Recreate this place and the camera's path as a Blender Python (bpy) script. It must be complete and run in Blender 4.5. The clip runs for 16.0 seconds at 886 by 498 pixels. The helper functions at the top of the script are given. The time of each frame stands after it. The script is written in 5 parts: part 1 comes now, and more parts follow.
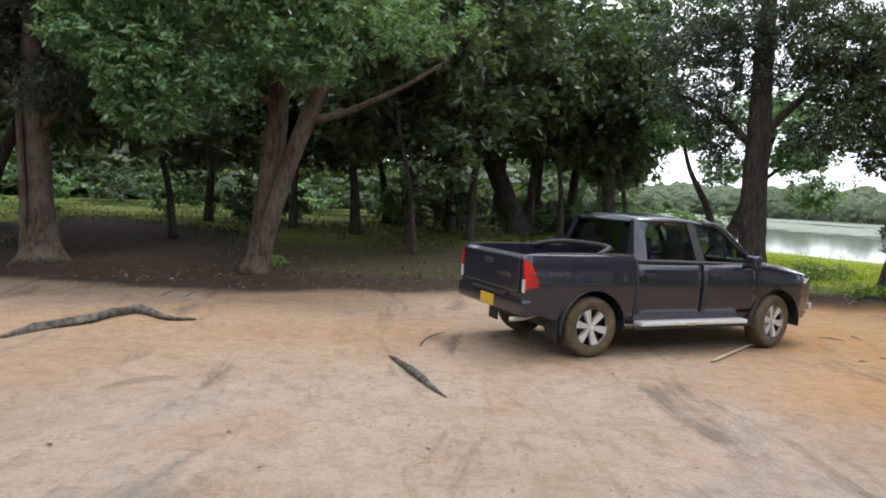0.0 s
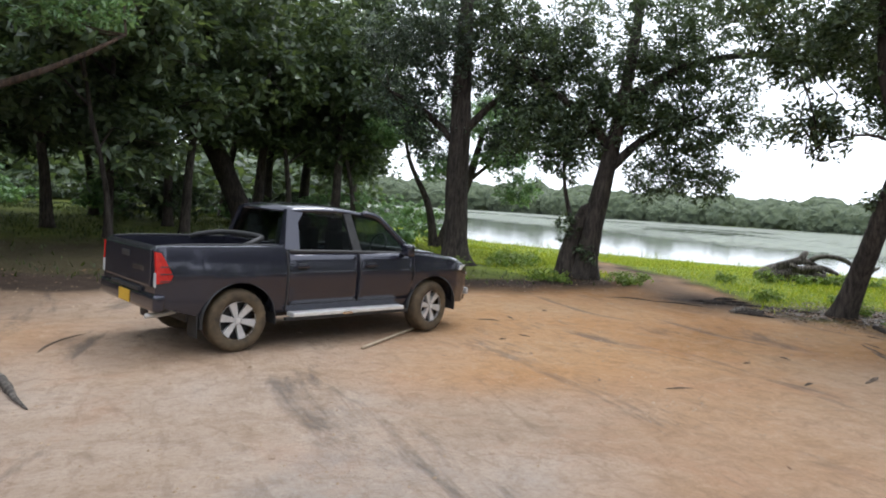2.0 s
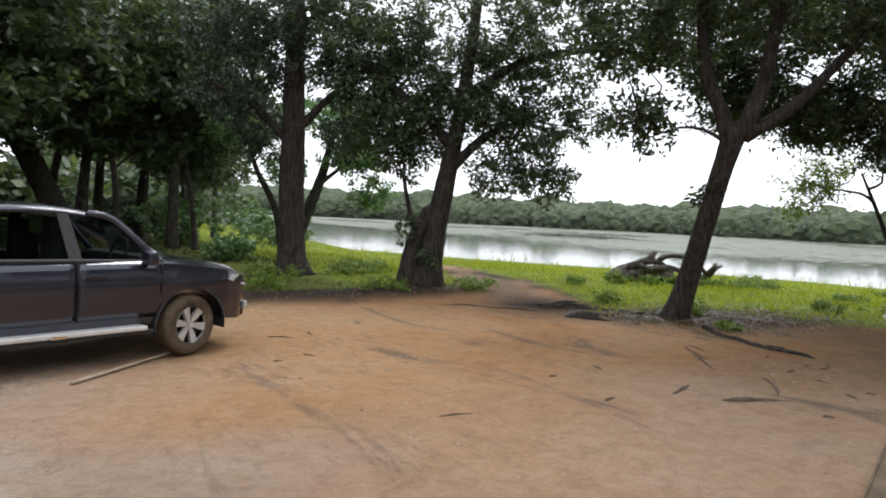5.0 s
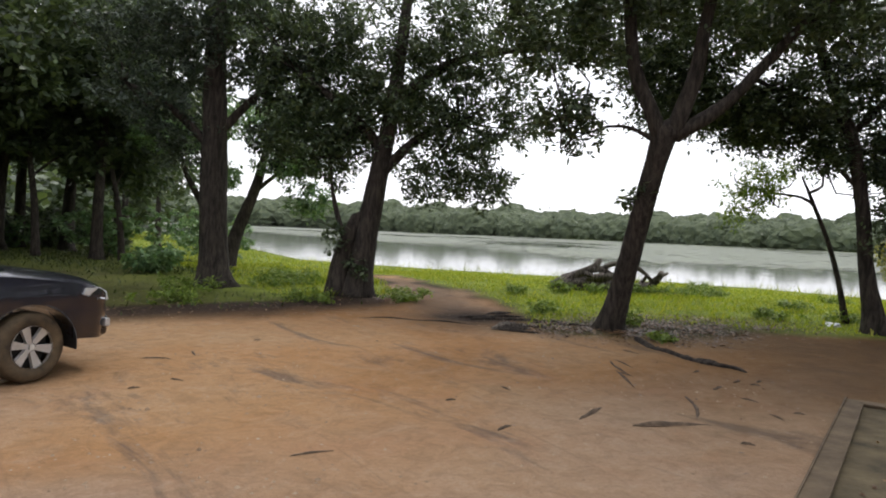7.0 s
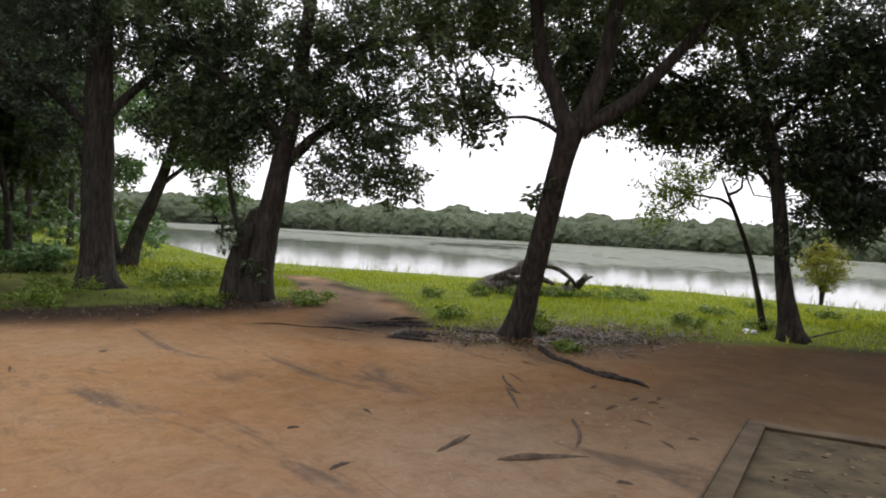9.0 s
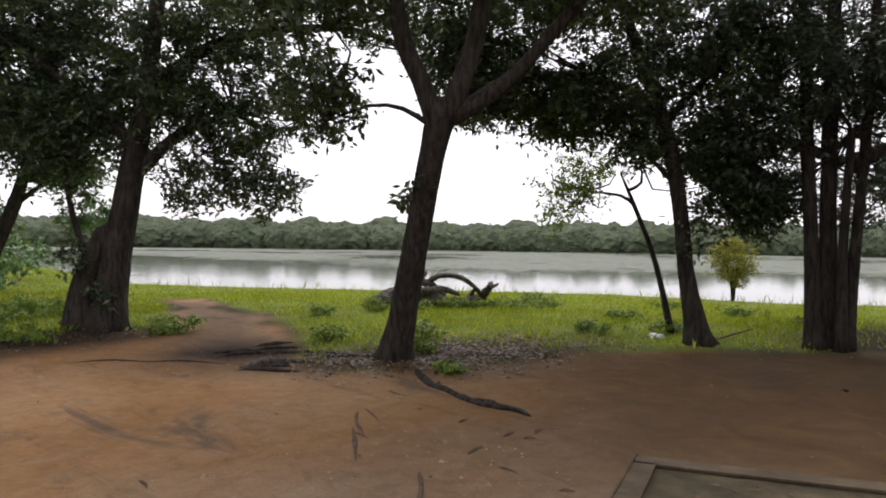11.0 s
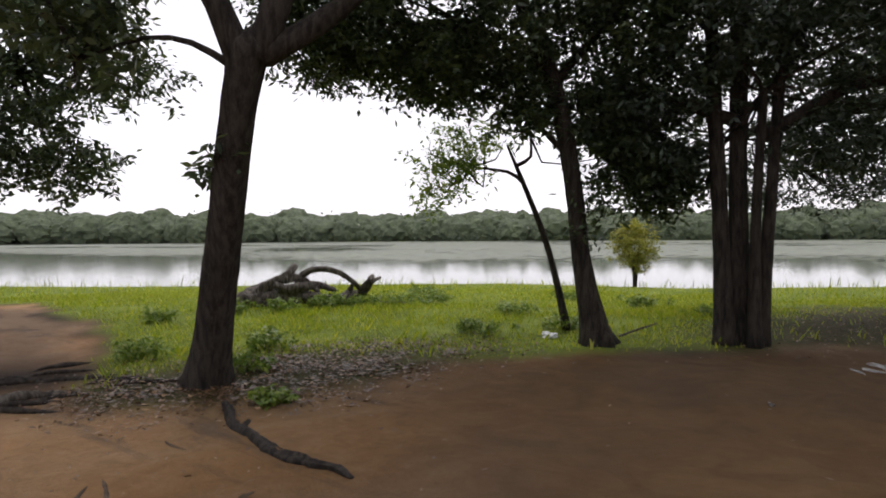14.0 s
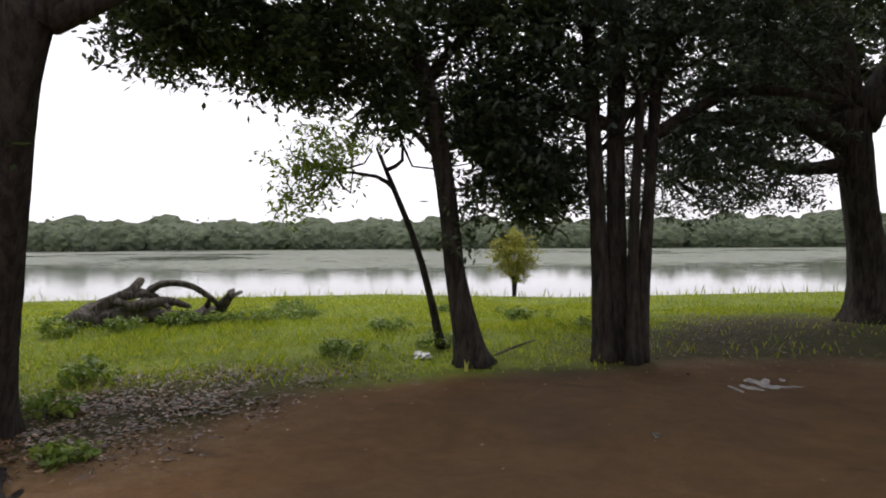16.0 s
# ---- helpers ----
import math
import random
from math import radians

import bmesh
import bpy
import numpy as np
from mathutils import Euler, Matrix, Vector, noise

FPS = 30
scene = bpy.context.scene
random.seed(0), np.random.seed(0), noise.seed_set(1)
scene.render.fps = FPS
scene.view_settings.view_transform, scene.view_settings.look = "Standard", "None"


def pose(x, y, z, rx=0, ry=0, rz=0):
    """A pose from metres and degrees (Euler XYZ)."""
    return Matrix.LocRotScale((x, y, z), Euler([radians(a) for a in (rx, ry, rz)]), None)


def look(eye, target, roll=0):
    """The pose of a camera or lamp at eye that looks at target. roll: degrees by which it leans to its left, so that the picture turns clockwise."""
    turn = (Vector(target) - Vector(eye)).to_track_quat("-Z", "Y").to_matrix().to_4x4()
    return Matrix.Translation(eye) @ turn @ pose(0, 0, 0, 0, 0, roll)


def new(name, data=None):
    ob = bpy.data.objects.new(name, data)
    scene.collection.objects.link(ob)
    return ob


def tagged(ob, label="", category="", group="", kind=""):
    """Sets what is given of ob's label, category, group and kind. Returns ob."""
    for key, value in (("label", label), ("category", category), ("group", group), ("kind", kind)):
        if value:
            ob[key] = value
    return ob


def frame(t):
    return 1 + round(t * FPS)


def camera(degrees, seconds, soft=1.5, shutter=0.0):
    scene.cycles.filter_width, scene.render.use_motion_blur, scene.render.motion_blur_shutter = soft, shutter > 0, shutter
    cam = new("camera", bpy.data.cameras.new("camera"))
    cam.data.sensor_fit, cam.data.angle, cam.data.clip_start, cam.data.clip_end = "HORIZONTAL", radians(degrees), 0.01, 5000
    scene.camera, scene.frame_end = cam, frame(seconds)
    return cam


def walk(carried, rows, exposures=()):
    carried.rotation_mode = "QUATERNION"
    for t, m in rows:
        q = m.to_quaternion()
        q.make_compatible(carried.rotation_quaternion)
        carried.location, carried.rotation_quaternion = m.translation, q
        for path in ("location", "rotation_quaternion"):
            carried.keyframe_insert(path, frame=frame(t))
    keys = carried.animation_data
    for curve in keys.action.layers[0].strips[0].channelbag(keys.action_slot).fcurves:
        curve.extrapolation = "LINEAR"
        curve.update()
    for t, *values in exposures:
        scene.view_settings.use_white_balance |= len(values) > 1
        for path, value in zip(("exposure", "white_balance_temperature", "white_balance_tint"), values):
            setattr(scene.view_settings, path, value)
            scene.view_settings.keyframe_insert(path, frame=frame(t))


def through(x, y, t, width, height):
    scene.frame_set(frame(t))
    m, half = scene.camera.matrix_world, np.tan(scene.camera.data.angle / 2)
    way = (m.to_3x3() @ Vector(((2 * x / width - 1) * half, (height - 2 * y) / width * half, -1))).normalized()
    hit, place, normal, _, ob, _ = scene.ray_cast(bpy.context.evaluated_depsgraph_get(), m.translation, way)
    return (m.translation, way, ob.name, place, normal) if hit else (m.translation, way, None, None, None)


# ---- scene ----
cam = camera(66.0, 16.0, soft=1.9)
# seconds, eye x, y, z, yaw, pitch, roll
PATH = [
    (0.0, 0.126, 2.342, 1.810, -2.97, -4.39, 2.99),
    (0.5, 0.511, 2.626, 1.699, -10.21, -4.07, 3.34),
    (1.0, 0.825, 2.616, 1.679, -14.88, -5.04, 3.97),
    (1.5, 1.143, 2.621, 1.747, -19.12, -4.15, 3.61),
    (2.0, 1.446, 2.246, 1.835, -22.85, -3.79, 3.62),
    (2.5, 1.796, 2.257, 1.807, -25.06, -3.86, 3.81),
    (3.0, 2.159, 2.307, 1.823, -28.80, -3.83, 4.19),
    (3.5, 2.459, 2.470, 1.818, -31.81, -3.89, 3.89),
    (6.0, 4.025, 3.067, 1.742, -32.03, -1.67, 1.95),
    (6.5, 4.340, 3.151, 1.743, -33.39, -1.40, 2.03),
    (7.0, 4.580, 3.171, 1.743, -34.55, -1.63, 2.44),
    (7.5, 4.953, 3.370, 1.731, -36.77, -1.98, 2.89),
    (8.0, 5.290, 3.454, 1.733, -38.17, -1.74, 3.16),
    (10.5, 7.075, 3.812, 1.772, -41.62, -0.65, 1.47),
    (11.0, 7.566, 4.003, 1.731, -44.85, -0.21, 0.69),
    (11.5, 7.949, 4.137, 1.706, -44.72, 0.51, 0.71),
    (12.0, 8.294, 4.306, 1.692, -45.54, 0.76, 0.51),
    (12.5, 8.662, 4.452, 1.679, -47.27, 0.19, 0.89),
    (13.0, 8.980, 4.583, 1.705, -46.84, -1.55, 0.74),
    (13.5, 9.353, 4.742, 1.682, -48.52, -1.45, 0.02),
    (14.0, 9.799, 4.901, 1.682, -52.19, -1.00, -0.42),
    (14.5, 10.087, 5.004, 1.676, -53.54, -0.78, -0.02),
    (15.0, 10.382, 5.199, 1.725, -56.59, 0.88, 0.10),
    (15.5, 10.640, 5.275, 1.753, -58.75, -0.15, -0.44),
    (16.0, 10.807, 5.253, 1.725, -61.85, -0.39, -0.41),
]
EXPOSURES = [(0.0, 0.48, 6250, 10), (1.5, 0.36, 6050, 10), (3.5, 0.28, 6100, 11), (6.0, -0.03, 6450, 12), (8.0, -0.16, 6550, 14), (10.5, -0.28, 6650, 16), (16.0, -0.35, 6600, 17)]
walk(cam, [(t, pose(x, y, z, 90 + pitch, 0, yaw) @ pose(0, 0, 0, 0, 0, roll)) for t, x, y, z, yaw, pitch, roll in PATH], EXPOSURES)

# ---- sky and sun: a bright overcast day ----
world = bpy.data.worlds.new("overcast_sky")
scene.world = world
world.use_nodes = True
wn, wl = world.node_tree.nodes, world.node_tree.links
wn.clear()
sky = wn.new("ShaderNodeTexSky")
sky.sky_type, sky.sun_disc = "NISHITA", False
sky.sun_elevation, sky.sun_rotation, sky.dust_density = radians(55), radians(200), 3.0
cloud = wn.new("ShaderNodeMixRGB")
cloud.inputs[0].default_value = 0.82
cloud.inputs[2].default_value = (15.5, 15.8, 16.4, 1)
back = wn.new("ShaderNodeBackground")
back.inputs[1].default_value = 0.11
wout = wn.new("ShaderNodeOutputWorld")
wl.new(sky.outputs[0], cloud.inputs[1])
wl.new(cloud.outputs[0], back.inputs[0])
wl.new(back.outputs[0], wout.inputs[0])
sun = new("sun", bpy.data.lights.new("sun", "SUN"))
sun.data.energy, sun.data.angle, sun.data.color = 1.3, radians(18), (1.0, 0.96, 0.9)
sun.matrix_world = look((26, 20, 60), (0, 0, 0))


# ---- materials ----
def material(name, rough=0.8, metal=0.0):
    m = bpy.data.materials.new(name)
    m.use_nodes = True
    b = m.node_tree.nodes["Principled BSDF"]
    b.inputs["Roughness"].default_value, b.inputs["Metallic"].default_value = rough, metal
    return m, m.node_tree.nodes, m.node_tree.links, b


def ramp(n, l, source, stops):
    r = n.new("ShaderNodeValToRGB")
    while len(r.color_ramp.elements) < len(stops):
        r.color_ramp.elements.new(0.5)
    for e, (p, c) in zip(r.color_ramp.elements, stops):
        e.position, e.color = p, (*c, 1) if len(c) == 3 else c
    l.new(source, r.inputs[0])
    return r.outputs[0]


def noise_tex(n, l, scale, detail=6.0, rough=0.6, stretch=None, distort=0.0):
    c = n.new("ShaderNodeTexCoord")
    t = n.new("ShaderNodeTexNoise")
    t.inputs["Scale"].default_value, t.inputs["Detail"].default_value = scale, detail
    t.inputs["Roughness"].default_value, t.inputs["Distortion"].default_value = rough, distort
    if stretch:
        m = n.new("ShaderNodeMapping")
        m.inputs["Scale"].default_value = stretch[:3]
        if len(stretch) > 3:
            m.inputs["Rotation"].default_value = (0, 0, radians(stretch[3]))
        l.new(c.outputs["Object"], m.inputs[0])
        l.new(m.outputs[0], t.inputs[0])
    else:
        l.new(c.outputs["Object"], t.inputs[0])
    return t.outputs[0]


def mix(n, l, fac, a, b, mode="MIX"):
    x = n.new("ShaderNodeMixRGB")
    x.blend_type = mode
    for k, v in ((0, fac), (1, a), (2, b)):
        if isinstance(v, (int, float)):
            x.inputs[k].default_value = v
        elif isinstance(v, tuple):
            x.inputs[k].default_value = (*v, 1)
        else:
            l.new(v, x.inputs[k])
    return x.outputs[0]


def bump(n, l, height, b, strength=0.5, distance=0.03):
    k = n.new("ShaderNodeBump")
    k.inputs["Strength"].default_value, k.inputs["Distance"].default_value = strength, distance
    l.new(height, k.inputs["Height"])
    l.new(k.outputs[0], b.inputs["Normal"])


def simple(name, a, b_col, scale=8.0, rough=0.8, metal=0.0, relief=0.3, stretch=None, dist=0.02):
    m, n, l, b = material(name, rough, metal)
    f = noise_tex(n, l, scale, stretch=stretch)
    l.new(ramp(n, l, f, [(0.3, a), (0.7, b_col)]), b.inputs["Base Color"])
    if relief:
        bump(n, l, noise_tex(n, l, scale * 4, stretch=stretch), b, relief, dist)
    return m


def bark_material(name, dark, light, lichen=None):
    m, n, l, b = material(name, 0.95)
    f = noise_tex(n, l, 15.0, 9, 0.72, (1, 1, 0.2))
    col = ramp(n, l, f, [(0.4, dark), (0.58, light)])
    g = noise_tex(n, l, 1.6, 5, 0.6)
    col = mix(n, l, ramp(n, l, g, [(0.45, (0, 0, 0)), (0.7, (0.55, 0.55, 0.55))]), col, lichen or tuple(v * 0.6 for v in dark))
    l.new(col, b.inputs["Base Color"])
    bump(n, l, noise_tex(n, l, 14.0, 8, 0.75, (1, 1, 0.18)), b, 1.0, 0.06)
    return m


def leaf_material(name, a, b_col, c_col, through=0.3):
    m, n, l, b = material(name, 0.4)
    g = n.new("ShaderNodeNewGeometry")
    col = ramp(n, l, g.outputs["Random Per Island"], [(0.0, a), (0.6, b_col), (1.0, c_col)])
    l.new(col, b.inputs["Base Color"])
    b.inputs["Specular IOR Level"].default_value = 0.5
    t = n.new("ShaderNodeBsdfTranslucent")
    l.new(mix(n, l, 1.0, col, (1.0, 1.0, 0.45), "MULTIPLY"), t.inputs[0])
    s = n.new("ShaderNodeMixShader")
    s.inputs[0].default_value = through
    l.new(b.outputs[0], s.inputs[1])
    l.new(t.outputs[0], s.inputs[2])
    l.new(s.outputs[0], n["Material Output"].inputs[0])
    return m


def ground_material():
    m, n, l, b = material("ground_soil", 0.95)
    b.inputs["Specular IOR Level"].default_value = 0.15
    def attr(k):
        q = n.new("ShaderNodeAttribute")
        q.attribute_name = k
        return q.outputs["Fac"]

    big = noise_tex(n, l, 0.22, 5, 0.6, None, 0.6)
    mid = noise_tex(n, l, 1.3, 7, 0.65, (1, 1, 1), 1.2)
    fine = noise_tex(n, l, 24.0, 6, 0.7)
    sand = ramp(n, l, big, [(0.35, (0.311, 0.16, 0.063)), (0.5, (0.361, 0.202, 0.0924)), (0.66, (0.378, 0.244, 0.134))])
    grey = ramp(n, l, noise_tex(n, l, 0.5, 6, 0.65, None, 0.8), [(0.35, (0.305, 0.23, 0.17)), (0.55, (0.358, 0.285, 0.226)), (0.7, (0.28, 0.241, 0.21))])
    sand = mix(n, l, attr("pale"), sand, grey)
    pale = ramp(n, l, mid, [(0.5, (0, 0, 0)), (0.68, (0.5, 0.5, 0.5))])
    sand = mix(n, l, pale, sand, mix(n, l, 0.45, sand, (0.42, 0.336, 0.252)))
    streak = noise_tex(n, l, 0.9, 7, 0.7, (1.0, 0.32, 1, 25), 0.9)
    dark = ramp(n, l, streak, [(0.57, (0, 0, 0)), (0.66, (0.85, 0.85, 0.85))])
    sand = mix(n, l, dark, sand, mix(n, l, 0.8, sand, (0.082, 0.074, 0.07)))
    track = noise_tex(n, l, 2.6, 8, 0.72, (1.0, 0.22, 1, -38), 1.4)
    sand = mix(n, l, ramp(n, l, track, [(0.56, (0, 0, 0)), (0.66, (0.6, 0.6, 0.6))]), sand, mix(n, l, 0.6, sand, (0.12, 0.085, 0.06)))
    red = noise_tex(n, l, 0.7, 6, 0.7, None, 1.0)
    sand = mix(n, l, ramp(n, l, red, [(0.52, (0, 0, 0)), (0.7, (0.45, 0.45, 0.45))]), sand, mix(n, l, 0.6, sand, (0.36, 0.17, 0.09)))
    mott = noise_tex(n, l, 5.0, 8, 0.72, None, 0.7)
    sand = mix(n, l, ramp(n, l, mott, [(0.36, (0.6, 0.6, 0.6)), (0.52, (0, 0, 0))]), sand, mix(n, l, 0.55, sand, (0.109, 0.0714, 0.042)))
    sand = mix(n, l, ramp(n, l, mott, [(0.55, (0, 0, 0)), (0.7, (0.55, 0.55, 0.55))]), sand, mix(n, l, 0.5, sand, (0.462, 0.386, 0.302)))
    sand = mix(n, l, ramp(n, l, fine, [(0.3, (0.35, 0.35, 0.35)), (0.6, (0, 0, 0))]), sand, (0.185, 0.118, 0.063))
    speck = noise_tex(n, l, 70.0, 3, 0.6)
    sand = mix(n, l, ramp(n, l, speck, [(0.64, (0, 0, 0)), (0.7, (0.55, 0.55, 0.55))]), sand, (0.1, 0.07, 0.05))
    # Damp brown soil with the trees' shade put into its colour.
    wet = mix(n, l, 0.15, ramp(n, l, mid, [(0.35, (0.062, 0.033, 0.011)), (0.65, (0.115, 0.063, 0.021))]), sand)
    sand = mix(n, l, attr("damp_shade"), sand, wet)
    # Woodland soil, taken well below its own colour to stand for canopy shade.
    shaded_earth = ramp(n, l, noise_tex(n, l, 3.0, 8, 0.7), [(0.3, (0.02, 0.0135, 0.0095)), (0.7, (0.056, 0.038, 0.027))])
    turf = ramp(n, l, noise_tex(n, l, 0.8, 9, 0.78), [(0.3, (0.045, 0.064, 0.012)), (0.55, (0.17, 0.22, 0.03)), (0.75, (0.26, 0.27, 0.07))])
    col = mix(n, l, attr("shaded_earth"), sand, shaded_earth)
    col = mix(n, l, attr("grass"), col, turf)
    l.new(col, b.inputs["Base Color"])
    h = mix(n, l, 0.3, mix(n, l, 0.5, mid, mott), fine)
    bump(n, l, h, b, 0.9, 0.085)
    return m


def water_material():
    m, n, l, b = material("lake_water", 0.05)
    b.inputs["Base Color"].default_value = (0.13, 0.14, 0.13, 1)
    b.inputs["IOR"].default_value = 1.33
    bump(n, l, noise_tex(n, l, 1.4, 5, 0.65, (0.5, 1.0, 1, 35)), b, 0.14, 0.03)
    return m


def paint_material(name, col, rough=0.28, flake=0.35):
    m, n, l, b = material(name, rough, flake)
    f = noise_tex(n, l, 3.0, 6, 0.7)
    l.new(mix(n, l, ramp(n, l, f, [(0.5, (0, 0, 0)), (0.9, (0.08, 0.08, 0.08))]), col, (0.16, 0.13, 0.11)), b.inputs["Base Color"])
    b.inputs["Coat Weight"].default_value, b.inputs["Coat Roughness"].default_value = 0.7, 0.08
    return m


def glass_material(name, tint):
    m, n, l, b = material(name, 0.02)
    n.remove(b)
    g = n.new("ShaderNodeBsdfGlossy")
    g.inputs["Roughness"].default_value = 0.03
    t = n.new("ShaderNodeBsdfTransparent")
    t.inputs[0].default_value = (*tint, 1)
    lw = n.new("ShaderNodeLayerWeight")
    lw.inputs[0].default_value = 0.5
    fr = n.new("ShaderNodeMath")
    fr.operation = "POWER"
    l.new(lw.outputs["Facing"], fr.inputs[0])
    fr.inputs[1].default_value = 4.0
    s = n.new("ShaderNodeMixShader")
    l.new(fr.outputs[0], s.inputs[0])
    l.new(t.outputs[0], s.inputs[1])
    l.new(g.outputs[0], s.inputs[2])
    l.new(s.outputs[0], n["Material Output"].inputs[0])
    return m


M_GROUND, M_WATER = ground_material(), water_material()
M_BARK = bark_material("dark_bark", (0.014, 0.011, 0.009), (0.07, 0.056, 0.046))
M_BARK_PALE = bark_material("pale_bark", (0.03, 0.02, 0.015), (0.12, 0.082, 0.06), (0.2, 0.175, 0.14))
M_DEAD = bark_material("weathered_wood", (0.045, 0.038, 0.032), (0.2, 0.175, 0.15))
M_LEAF = leaf_material("dark_green_leaves", (0.038, 0.06, 0.036), (0.075, 0.112, 0.063), (0.15, 0.2, 0.11), 0.4)
M_LEAF_FRESH = leaf_material("fresh_green_leaves", (0.1, 0.185, 0.09), (0.17, 0.3, 0.145), (0.3, 0.43, 0.23), 0.42)
M_LEAF_WOOD = leaf_material("woodland_leaves", (0.055, 0.085, 0.05), (0.1, 0.14, 0.078), (0.175, 0.23, 0.12), 0.4)
M_WEED = leaf_material("weed_leaves", (0.1, 0.17, 0.025), (0.17, 0.26, 0.04), (0.28, 0.36, 0.07), 0.4)
M_LEAF_BLUE = leaf_material("deep_green_leaves", (0.028, 0.044, 0.035), (0.054, 0.079, 0.059), (0.11, 0.145, 0.11), 0.34)
M_LEAF_YELLOW = leaf_material("yellow_green_leaves", (0.2, 0.21, 0.03), (0.32, 0.32, 0.05), (0.42, 0.4, 0.09), 0.42)
M_FAR = leaf_material("far_canopy_leaves", (0.06, 0.085, 0.062), (0.095, 0.128, 0.085), (0.15, 0.19, 0.12), 0.3)
M_GRASS = leaf_material("grass_blades", (0.2, 0.285, 0.02), (0.36, 0.43, 0.035), (0.52, 0.51, 0.1), 0.44)
M_FAR_MASS = simple("far_canopy", (0.05, 0.07, 0.045), (0.13, 0.16, 0.085), 0.35, 0.95, 0, 1.0, None, 0.9)
M_PAD = leaf_material("floating_plants", (0.05, 0.072, 0.03), (0.092, 0.122, 0.052), (0.18, 0.21, 0.1), 0.1)
M_LITTER = leaf_material("dry_leaves", (0.035, 0.017, 0.009), (0.12, 0.06, 0.028), (0.32, 0.2, 0.11), 0.1)
M_CONCRETE = simple("weathered_concrete", (0.07, 0.05, 0.03), (0.15, 0.11, 0.066), 4.0, 0.92, 0, 0.7)


# ---- mesh tools ----
def link_mesh(name, verts, faces, mat, parent=None, label="", smooth=True):
    me = bpy.data.meshes.new(name)
    verts, faces = np.asarray(verts, float), list(faces)
    me.from_pydata(verts.tolist(), [], faces)
    me.materials.append(mat)
    if smooth:
        me.polygons.foreach_set("use_smooth", np.ones(len(me.polygons), bool))
    me.update()
    ob = new(name, me)
    if parent:
        ob.parent = parent
    if label:
        tagged(ob, label)
    return ob


def quads_mesh(name, verts, mat, parent=None):
    """A mesh of separate four-cornered blades; verts is n x 4 x 3."""
    n = len(verts)
    me = bpy.data.meshes.new(name)
    me.vertices.add(4 * n)
    me.vertices.foreach_set("co", np.ascontiguousarray(verts, np.float32).ravel())
    me.loops.add(4 * n)
    me.loops.foreach_set("vertex_index", np.arange(4 * n, dtype=np.int32))
    me.polygons.add(n)
    me.polygons.foreach_set("loop_start", np.arange(0, 4 * n, 4, dtype=np.int32))
    me.polygons.foreach_set("loop_total", np.full(n, 4, np.int32))
    me.materials.append(mat)
    me.update(calc_edges=True)
    ob = new(name, me)
    if parent:
        ob.parent = parent
    return ob


def part(name, bm, mat, parent, label="", smooth=False):
    me = bpy.data.meshes.new(name)
    bm.to_mesh(me)
    bm.free()
    me.materials.append(mat)
    if smooth:
        me.polygons.foreach_set("use_smooth", np.ones(len(me.polygons), bool))
    ob = new(name, me)
    ob.parent = parent
    if label:
        tagged(ob, label)
    return ob


def thing(name, place, label, category, group="", kind="", turn=0.0):
    ob = new(name)
    ob.matrix_world = pose(*place, 0, 0, turn)
    ob.empty_display_size = 0.2
    return tagged(ob, label, category, group, kind)


def box_bm(size, centre=(0, 0, 0), bevel=0.0, seg=2):
    bm = bmesh.new()
    bmesh.ops.create_cube(bm, size=1.0)
    bmesh.ops.scale(bm, vec=size, verts=bm.verts)
    bmesh.ops.translate(bm, vec=centre, verts=bm.verts)
    if bevel:
        bmesh.ops.bevel(bm, geom=bm.edges[:], offset=bevel, segments=seg, affect="EDGES", profile=0.6)
    return bm


def spline(points, step):
    """Points and radii along a smooth line through (x, y, z, r) rows."""
    p = np.array(points, float)
    if len(p) < 3:
        t = np.linspace(0, 1, max(3, int(np.linalg.norm(p[1, :3] - p[0, :3]) / step) + 1))[:, None]
        return p[0] * (1 - t) + p[1] * t
    p = np.vstack([2 * p[0] - p[1], p, 2 * p[-1] - p[-2]])
    out = []
    for a, b, c, d in zip(p[:-3], p[1:-2], p[2:-1], p[3:]):
        k = max(2, int(np.linalg.norm(c[:3] - b[:3]) / step))
        t = np.arange(k)[:, None] / k
        out.append(0.5 * (2 * b + (c - a) * t + (2 * a - 5 * b + 4 * c - d) * t**2 + (3 * b - a - 3 * c + d) * t**3))
    return np.vstack(out + [p[-2:-1]])


